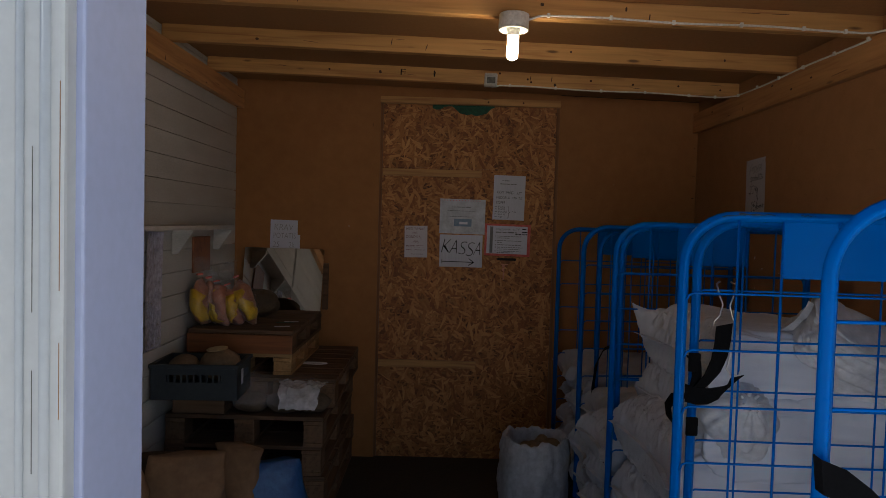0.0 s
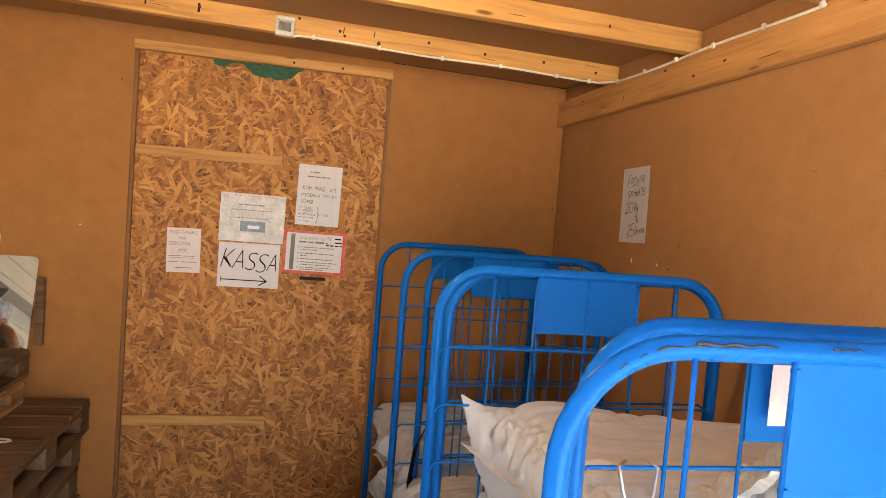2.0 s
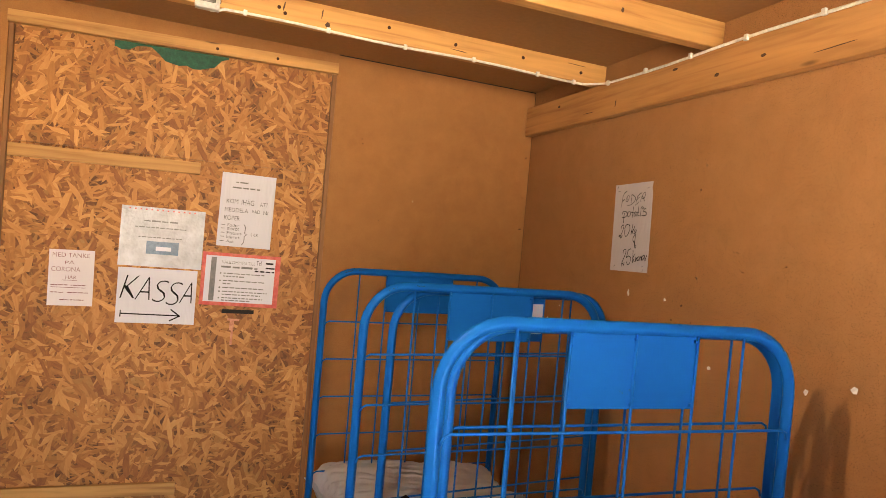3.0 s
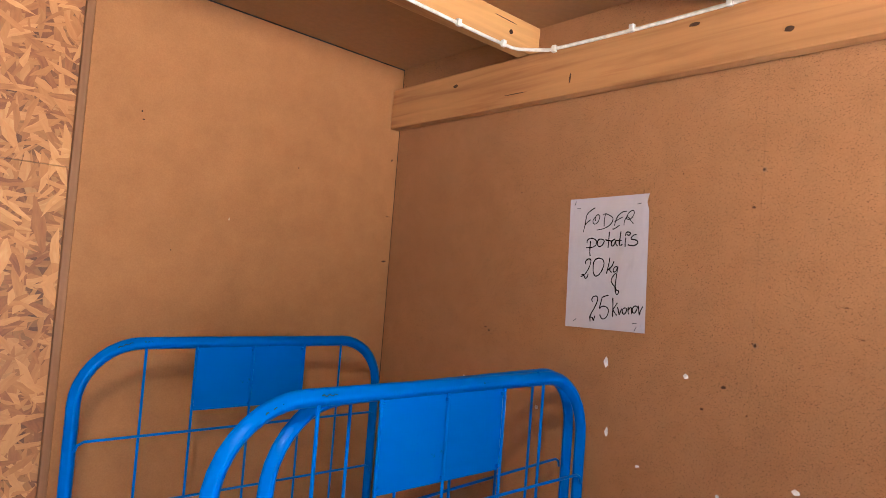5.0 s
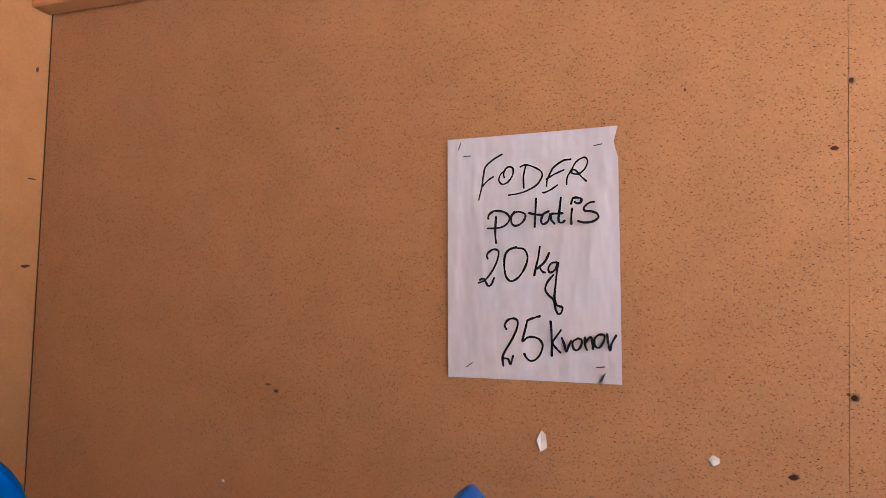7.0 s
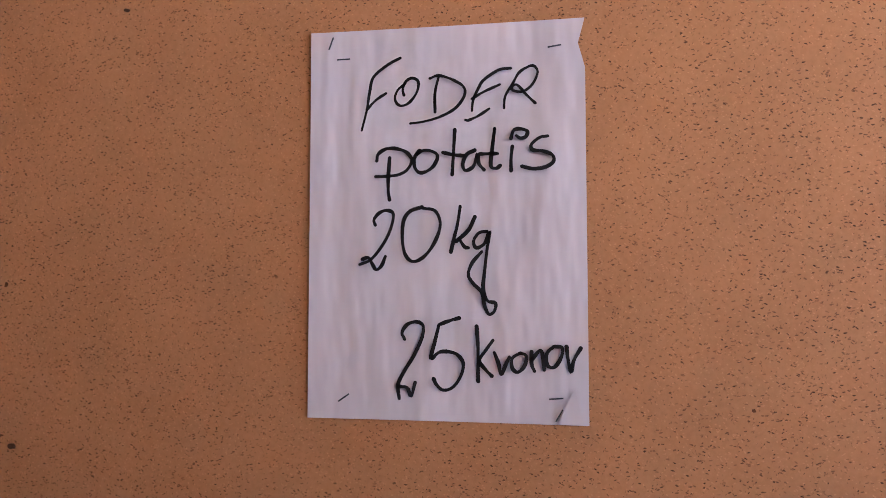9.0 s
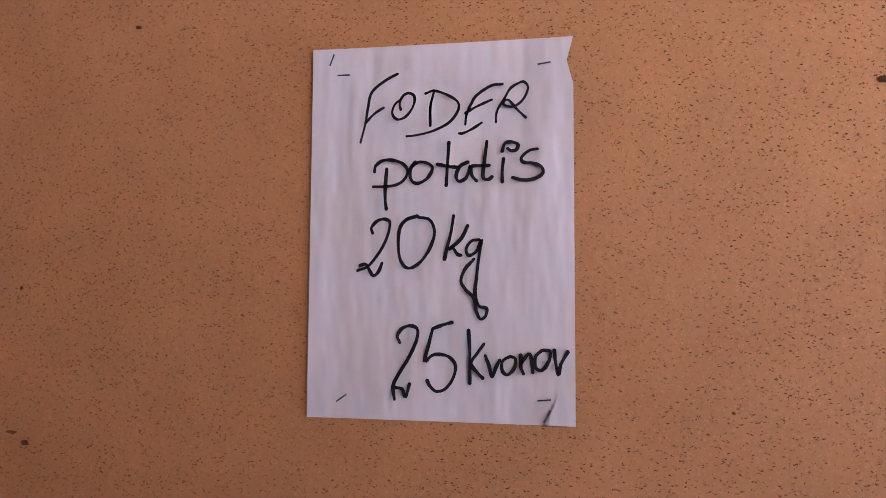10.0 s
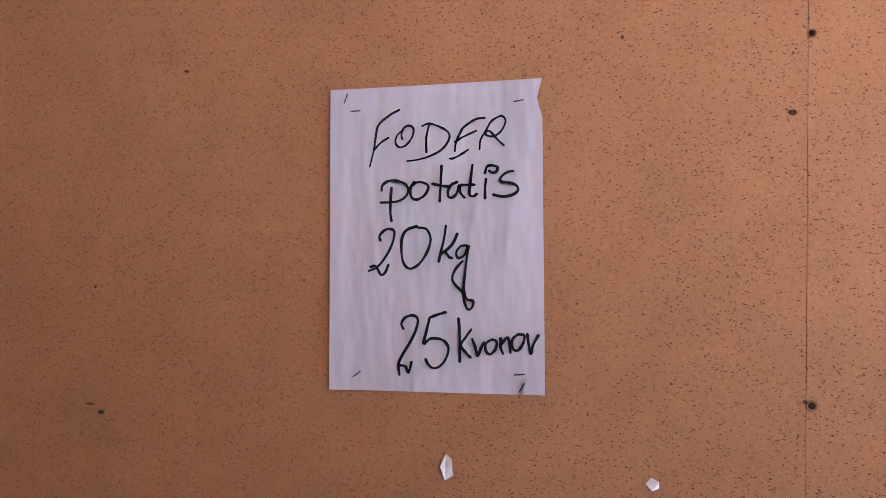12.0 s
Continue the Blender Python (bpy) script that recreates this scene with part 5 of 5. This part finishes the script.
# label card behind the fourth cage's plate
card = tagged(obj("label_card", box(-0.045, 0.065, -0.001, 0.0, -0.055, 0.058, 0.0004), M_PAPER), "white label card held on a cage plate", "label")
card.matrix_world = pose(-0.608, -2.4260, 1.443) @ Matrix.Diagonal((0.95, 1, 0.70, 1))
tagged(obj("label_card", box(-0.021, 0.021, -0.001, 0.0, -0.046, 0.046, 0.0004), M_PAPER), "narrow white card at the edge of a cage plate", "label").matrix_world = pose(-0.329, -0.845, 1.417, 0, 0, 7.6)


# ---- pallets and the left-hand pile ----
mark = so_far()
def pallet(x0, x1, y0, y1, z0, h, label, boards=5, m_deck=None, m_block=None):
    p = empty("pallet", pose(x0, y0, z0), label=label, category="pallet", group="pile of pallets")
    md, mb = m_deck or M_PALLET, m_block or M_PALLET_Y
    w, d, t = x1 - x0, y1 - y0, 0.02
    bw = d / boards
    for k in range(boards):
        part("deck_board", box(0, w, k * bw + 0.004, (k + 1) * bw - 0.012 - 0.006 * (k % 2), h - t, h, 0.003), md, p)
    for fx in (0.0, 0.5, 1.0):
        x = fx * (w - 0.10)
        part("stringer", box(x, x + 0.10, 0.0, d, h - 2 * t, h - t - 0.0005, 0.003), mb, p)
        part("skid", box(x, x + 0.10, 0.0, d, 0.0, t, 0.003), mb, p)
        for fy in (0.0, 0.5, 1.0):
            y = fy * (d - 0.12)
            part("block", box(x + 0.002, x + 0.098, y + 0.002, y + 0.118, t + 0.0005, h - 2 * t - 0.0005, 0.004), mb, p)
    return p


for k in range(4):
    dx, dy = (0.0, 0.012, -0.008, 0.0)[k], (0.02, 0.0, 0.01, 0.0)[k]
    pallet(-3.03 + dx, -2.245 + dx, -1.165 + dy, -0.05 + dy, 0.151 * k, 0.149, "weathered dark wooden pallet in a pile")
pallet(-3.02, -2.215, -0.99, -0.045, 0.604, 0.149, "worn dark brown pallet on top of the pile", 7)
pallet(-3.01, -2.460, -0.925, -0.14, 0.754, 0.112, "light raw wooden half pallet", 4, wood("raw_pine_deck", (0.42, 0.26, 0.11), (0.28, 0.15, 0.06)), wood("raw_pine_block", (0.46, 0.27, 0.11), (0.3, 0.16, 0.06), "y"))
tp = pallet(-3.01, -2.455, -0.935, -0.10, 0.867, 0.125, "dark-topped pallet with an orange front board", 4)
part("front_board", box(0.0, 0.555, -0.014, -0.001, 0.004, 0.103, 0.003), M_ORANGE, tp, "orange-brown front board")

# mirror leaning on the wall, its upper corner cut off
mir = empty("mirror", pose(-2.46, -0.125, 0.993, -12, 0, 0), label="frameless mirror leaning on the wall behind bags", category="mirror")
b = bmesh.new()
outline = ((-0.52, 0.0), (0.0, 0.0), (0.004, 0.400), (-0.010, 0.410), (-0.52, 0.410))
f = b.faces.new([b.verts.new((x, 0, z)) for x, z in outline])
thicken(b, geom=[f], thickness=0.005)
part("glass", b, M_MIRROR, mir)
b = bmesh.new()
f = b.faces.new([b.verts.new((x, 0.009, z)) for x, z in outline])
thicken(b, geom=[f], thickness=0.003)
part("backing", b, M_BROWN_BAG, mir)
tagged(obj("offcut", box(-2.46, -2.425, -0.06, -0.03, 0.993, 1.30, 0.003), M_PALLET), "short dark board behind the mirror", "board")


# bags of sweets or rolls in clear film
def blob(bm, c, r, seed, sub=3, amp=0.18):
    res = bmesh.ops.create_icosphere(bm, subdivisions=sub, radius=1.0)
    for v in res["verts"]:
        n = noise.noise(v.co * 1.8 + Vector((seed, seed * 2, 0))) * amp + noise.noise(v.co * 5 + Vector((0, seed, seed))) * amp * 0.4
        v.co = Vector((c[0] + v.co.x * r[0] * (1 + n), c[1] + v.co.y * r[1] * (1 + n), c[2] + v.co.z * r[2] * (1 + n)))
    return bm


def film_bag(x, y, z, seed, tilt):
    e = empty("snack_bag", pose(x, y, z, 4, tilt, 10 * seed % 30 - 15), label="clear tied bag of pink and yellow packs", category="bag", group="tied bags on the pallet")
    e.scale = (1.15, 1.25, 1.32 + 0.09 * (seed * 7 % 4))
    part("pack", blob(bmesh.new(), (0, 0, 0.082), (0.046, 0.062, 0.080), seed, 3, 0.22), M_PINK, e, "pink pack", True)
    b = bmesh.new()
    prev = None
    for k in range(9):
        q = k / 8
        a0, zz = -3.0 + 1.3 * q * (-1 if seed % 2 else 1) + 0.5 * (seed * 3 % 4) + 0.25 * math.sin(q * 9 + seed), 0.02 + 0.115 * q
        row = []
        for i in range(9):
            a = a0 + i * (0.19 + 0.03 * math.sin(k * 2.1 + seed))
            r = 1.10 * math.sqrt(max(0.12, 1 - ((zz - 0.08) / 0.085) ** 2))
            row.append(b.verts.new((0.046 * r * math.cos(a) + 0.004 * noise.noise(Vector((k, i, seed))), 0.064 * r * math.sin(a) - 0.004, zz)))
        if prev:
            for i in range(8):
                b.faces.new((prev[i], prev[i + 1], row[i + 1], row[i]))
        prev = row
    thicken(b, b.faces[:], 0.002)
    part("wrapper", b, M_YELLOW, e, "yellow wrapper band", True)
    b = bmesh.new()
    rings = []
    for k in range(15):
        q = k / 14
        if q < 0.55:
            r = 0.062 * math.sqrt(max(0.08, 1 - (1 - q * 2.6) ** 2 * 0.8)) if q < 0.4 else 0.062 - (q - 0.4) * 0.16
        elif q < 0.75:
            r = max(0.011, 0.038 - (q - 0.55) * 0.16)
        else:
            r = 0.011 + (q - 0.75) * 0.075
        rings.append([b.verts.new(((r * (1 + 0.22 * noise.noise(Vector((a * 1.7, k * 0.8, seed))))) * math.cos(a * 0.314), 1.2 * r * (1 + 0.22 * noise.noise(Vector((a * 1.7, k * 0.8, seed + 5)))) * math.sin(a * 0.314), 0.002 + q * 0.235)) for a in range(20)])
    for ra, rb in zip(rings, rings[1:]):
        for k in range(20):
            b.faces.new((ra[k], ra[(k + 1) % 20], rb[(k + 1) % 20], rb[k]))
    part("film", b, M_FILM, e, "crinkled clear film", True)
    part("tie", tube([(0.013 * math.cos(a * 0.7854), 0.016 * math.sin(a * 0.7854), 0.178) for a in range(8)], 0.003, 6, True), M_RED_TAPE, e, "red tie")


for k, (x, y) in enumerate(((-2.965, -0.82), (-2.905, -0.78), (-2.845, -0.80), (-2.785, -0.76), (-2.725, -0.72))):
    film_bag(x, y, 0.993, k + 1, (-4, -10, -14, -18, -20)[k])
tagged(obj("dark_bag", blob(bmesh.new(), (-2.79, -0.42, 1.075), (0.14, 0.10, 0.085), 9), M_EARTH, smooth=True), "slumped dark brown bag behind tied bags", "bag")
# cards and tongs lying on the pallets
for x, y, z, w, d, rz, m in ((-2.545, -0.80, 0.994, 0.085, 0.03, 14, M_PAPER), (-2.56, -0.66, 0.994, 0.10, 0.016, 6, M_GREEN), (-2.535, -0.62, 0.994, 0.08, 0.018, 6, M_PAPER)):
    c = tagged(obj("paper_slip", box(-w / 2, w / 2, -d / 2, d / 2, 0, 0.0012), m), "small flat slip lying on a pallet", "paper slip", "slips on the pallet")
    c.matrix_world = pose(x, y, z, 0, 0, rz)
tg = tagged(obj("string_loop", tube([(-2.40 + 0.075 * math.cos(a * 0.4189), -0.62 + 0.022 * math.sin(a * 0.4189), 0.757) for a in range(15)], 0.004, 6, True), M_CABLE, smooth=True), "pale loop of string on a pallet", "string")


# plastic crate
def crate(m, w, d, h):
    c = empty("plastic_crate", m, label="slate grey-blue plastic crate with slotted sides", category="crate")
    t = 0.008
    def slotted(length, name, place):
        b = bmesh.new()
        add_box(b, -length / 2, length / 2, -t / 2, t / 2, 0, h * 0.50)
        add_box(b, -length / 2, length / 2, -t / 2, t / 2, h * 0.72, h)
        n = 9
        add_box(b, -length / 2, -length * 0.32, -t / 2, t / 2, h * 0.50, h * 0.72)
        add_box(b, length * 0.32, length / 2, -t / 2, t / 2, h * 0.50, h * 0.72)
        for k in range(n):
            x = -length * 0.30 + length * 0.60 * k / (n - 1)
            add_box(b, x - length * 0.012, x + length * 0.012, -t / 2, t / 2, h * 0.50, h * 0.72)
        s = part(name, b, M_CRATE, c)
        s.matrix_local = place
        return s
    slotted(w, "long_side", pose(0, -d / 2, 0))
    slotted(w, "long_side", pose(0, d / 2, 0))
    slotted(d, "short_side", pose(-w / 2, 0, 0, 0, 0, 90))
    slotted(d, "short_side", pose(w / 2, 0, 0, 0, 0, 90))
    b = bmesh.new()
    add_box(b, -w / 2 - 0.012, w / 2 + 0.012, -d / 2 - 0.012, -d / 2 + 0.010, h - 0.016, h + 0.002, 0.003)
    add_box(b, -w / 2 - 0.012, w / 2 + 0.012, d / 2 - 0.010, d / 2 + 0.012, h - 0.016, h + 0.002, 0.003)
    add_box(b, -w / 2 - 0.012, -w / 2 + 0.010, -d / 2 + 0.0105, d / 2 - 0.0105, h - 0.016, h + 0.002, 0.003)
    add_box(b, w / 2 - 0.010, w / 2 + 0.012, -d / 2 + 0.0105, d / 2 - 0.0105, h - 0.016, h + 0.002, 0.003)
    part("rim", b, M_CRATE, c)
    part("bottom", box(-w / 2 + 0.005, w / 2 - 0.005, -d / 2 + 0.005, d / 2 - 0.005, 0.0, 0.008), M_CRATE, c)
    part("sticker", box(w / 2 + 0.0042, w / 2 + 0.005, -0.06, -0.02, h * 0.35, h * 0.8), M_PAPER, c, "white sticker")
    return c


crate(pose(-2.845, -1.165, 0.712, 0, 0, 3), 0.395, 0.27, 0.168)
tagged(obj("timber_block", box(-3.0, -2.74, -1.15, -1.03, 0.603, 0.712, 0.005), M_PALLET), "short timber block under the crate", "timber")
for x, y, z, r, sd_ in ((-2.94, -1.15, 0.835, (0.075, 0.075, 0.065), 3), (-2.77, -1.13, 0.850, (0.10, 0.085, 0.08), 5)):
    tagged(obj("swede", blob(bmesh.new(), (x, y, z), r, sd_, 3, 0.08), M_POTATO, smooth=True), "round earthy root vegetable lying in a crate", "vegetable", "roots in the crate")
cd = tagged(obj("oval_tag", tube([(0, 0, 0), (0, 0, 0.003)], 0.045, 20), M_TAN), "tan oval cut top on a root", "tag")
cd.matrix_world = pose(-2.785, -1.135, 0.927, 10, -6, 20) @ Matrix.Diagonal((1.15, 0.75, 1, 1))
# earthy sacks along the front of the pile
for k, (x, y) in enumerate(((-2.62, -1.09), (-2.46, -1.085), (-2.32, -1.075))):
    tagged(obj("earthy_sack", blob(bmesh.new(), (x, y, 0.655), (0.095, 0.075, 0.052), k + 20, 3, 0.12), M_EARTH, smooth=True), "dark earthy net sack on a pallet", "sack", "earthy sacks on pallets")


# crumpled clear bag over the pallet edge
def crumple(name, x0, x1, y0, y1, z, amp, seed, n=22, point=0.0):
    bm = bmesh.new()
    g = []
    for j in range(n + 1):
        row = []
        for i in range(n + 1):
            u, v = i / n, j / n
            e = noise.noise(Vector((u * 4, v * 4, seed))) + 0.6 * noise.noise(Vector((u * 11, v * 11, seed)))
            edge = 0.02 * noise.noise(Vector((u * 5, v * 5, seed + 9)))
            zz = z + amp * abs(e) - 0.085 * max(0, (0.35 - v)) / 0.35
            row.append(bm.verts.new((x0 + (x1 - x0) * (0.6 + (u - 0.6) * (1 - point * (1 - v))) + edge, y0 + (y1 - y0) * v + edge, zz)))
        g.append(row)
    for j in range(n):
        for i in range(n):
            bm.faces.new((g[j][i], g[j][i + 1], g[j + 1][i + 1], g[j + 1][i]))
    return bm


M_LINING = surface("milky_film_lining", (0.42, 0.44, 0.48), (0.66, 0.68, 0.72), 14, 0.22, 0, 40, 0.3, 0.004)
wrap = tagged(obj("plastic_wrap", crumple("plastic_wrap", -2.72, -2.27, -1.195, -0.93, 0.745, 0.035, 3.0), M_FILM_THIN, smooth=True), "crumpled clear plastic wrap over pallet edge", "plastic wrap")
part("white_lining", crumple("white_lining", -2.50, -2.25, -1.225, -1.00, 0.738, 0.024, 8.0, 30, 0.3), M_LINING, wrap, "shiny white crumpled lining", True)

# paper bags and packets on the floor before the pile
def paper_bag(x, y, w, d, h, rz, m, label, z=0.0, name="paper_bag"):
    bm = bmesh.new()
    n, rows = 28, 12
    rings = []
    for j in range(rows + 1):
        t = j / rows
        ring = []
        for k in range(n):
            a = 2 * math.pi * k / n
            cx, cy = math.cos(a), math.sin(a)
            s = 1 / max(abs(cx), abs(cy)) ** 0.75
            pinch = 1 - 0.75 * max(0, t - 0.45) / 0.55
            q = Vector((cx * s * w / 2 * (1 - 0.25 * max(0, t - 0.5)), cy * s * d / 2 * pinch, h * t))
            q += Vector((noise.noise(q * 9 + Vector((x, y, 0))), noise.noise(q * 9 + Vector((y, x, 3))), noise.noise(q * 7) * t)) * 0.028
            q.z = max(0.0, q.z)
            ring.append(bm.verts.new(q))
        rings.append(ring)
    for ra, rb in zip(rings, rings[1:]):
        for k in range(n):
            bm.faces.new((ra[k], ra[(k + 1) % n], rb[(k + 1) % n], rb[k]))
    bm.faces.new(rings[0][::-1])
    bm.faces.new(rings[-1])
    p = tagged(obj(name, bm, m, smooth=True), label, "bag", "bags on the floor")
    p.matrix_world = pose(x, y, z, 0, 0, rz)
    return p


# shelf on the west wall with brackets
XW = -3.05
shelf = empty("wall_shelf", pose(XW, -0.40, 1.518), label="white painted narrow shelf on triangular brackets", category="shelf")
part("board", box(0.001, 0.115, -3.1, 0.0, 0.0, 0.022, 0.002), M_WHITE_WOOD, shelf)
for y in (-0.03, -0.64, -1.48, -2.35):
    b = bmesh.new()
    f = b.faces.new([b.verts.new(p) for p in ((0.001, y, -0.001), (0.105, y, -0.001), (0.105, y, -0.014), (0.03, y, -0.125), (0.001, y, -0.125))])
    thicken(b, geom=[f], thickness=0.018)
    part("bracket", b, M_WHITE_WOOD, shelf, "white triangular bracket")
tagged(obj("brown_board", box(XW + 0.001, XW + 0.012, -0.79, -0.53, 1.275, 1.476, 0.003), M_ORANGE), "small brown board hung under the shelf", "board")
for y, z, w, h in ((-1.915, 1.17, 0.21, 0.26), (-1.56, 1.225, 0.21, 0.26)):
    n_ = tagged(sheet("wall_note", w, h, M_PAPER_LAV, 0.002), "pale lavender printed note on white boards", "sign", "notes on the boards")
    ink(n_, [row(-w * 0.22, h * 0.30, w * 0.30, h * 0.36), row(-w * 0.15, h * 0.14, w * 0.25, h * 0.19), row(-w * 0.30, h * 0.02, w * 0.32, h * 0.08), row(-w * 0.2, -h * 0.10, w * 0.25, -h * 0.04), row(-w * 0.3, -h * 0.30, -w * 0.04, -h * 0.23), row(w * 0.06, -h * 0.30, w * 0.30, -h * 0.23)], M_INK_GREY, "print")
    n_.matrix_world = pose(XW + 0.001, y, z, 0, 3, 90)
M_SLEEVE = glass_film("milky_lavender_film", (0.62, 0.60, 0.74), 0.6)
fl = tagged(sheet("clear_sleeve", 0.17, 0.56, M_SLEEVE, 0.01), "limp milky plastic sleeve hanging on boards", "sleeve")
fl.matrix_world = pose(XW + 0.004, -1.295, 1.23, 0, 2, 90)

paper_bag(-2.76, -1.60, 0.34, 0.26, 0.56, 12, M_BROWN_BAG, "crumpled brown paper bag on the floor")
paper_bag(-2.90, -1.98, 0.28, 0.26, 0.66, -10, M_BROWN_BAG, "upright brown paper bag with folded top")
paper_bag(-2.42, -1.40, 0.26, 0.18, 0.47, 25, M_BLUE_BAG, "blue printed packet on the floor", name="packet")
paper_bag(-2.58, -1.42, 0.24, 0.22, 0.54, -20, M_BROWN_BAG, "slumped brown paper bag leaning on pallets")
paper_bag(-2.90, -1.43, 0.28, 0.20, 0.50, 8, M_EARTH, "dark earthy paper sack on the floor")
settle(mark, SMALL, (0, 0, 0), (0.01, 0, 0))
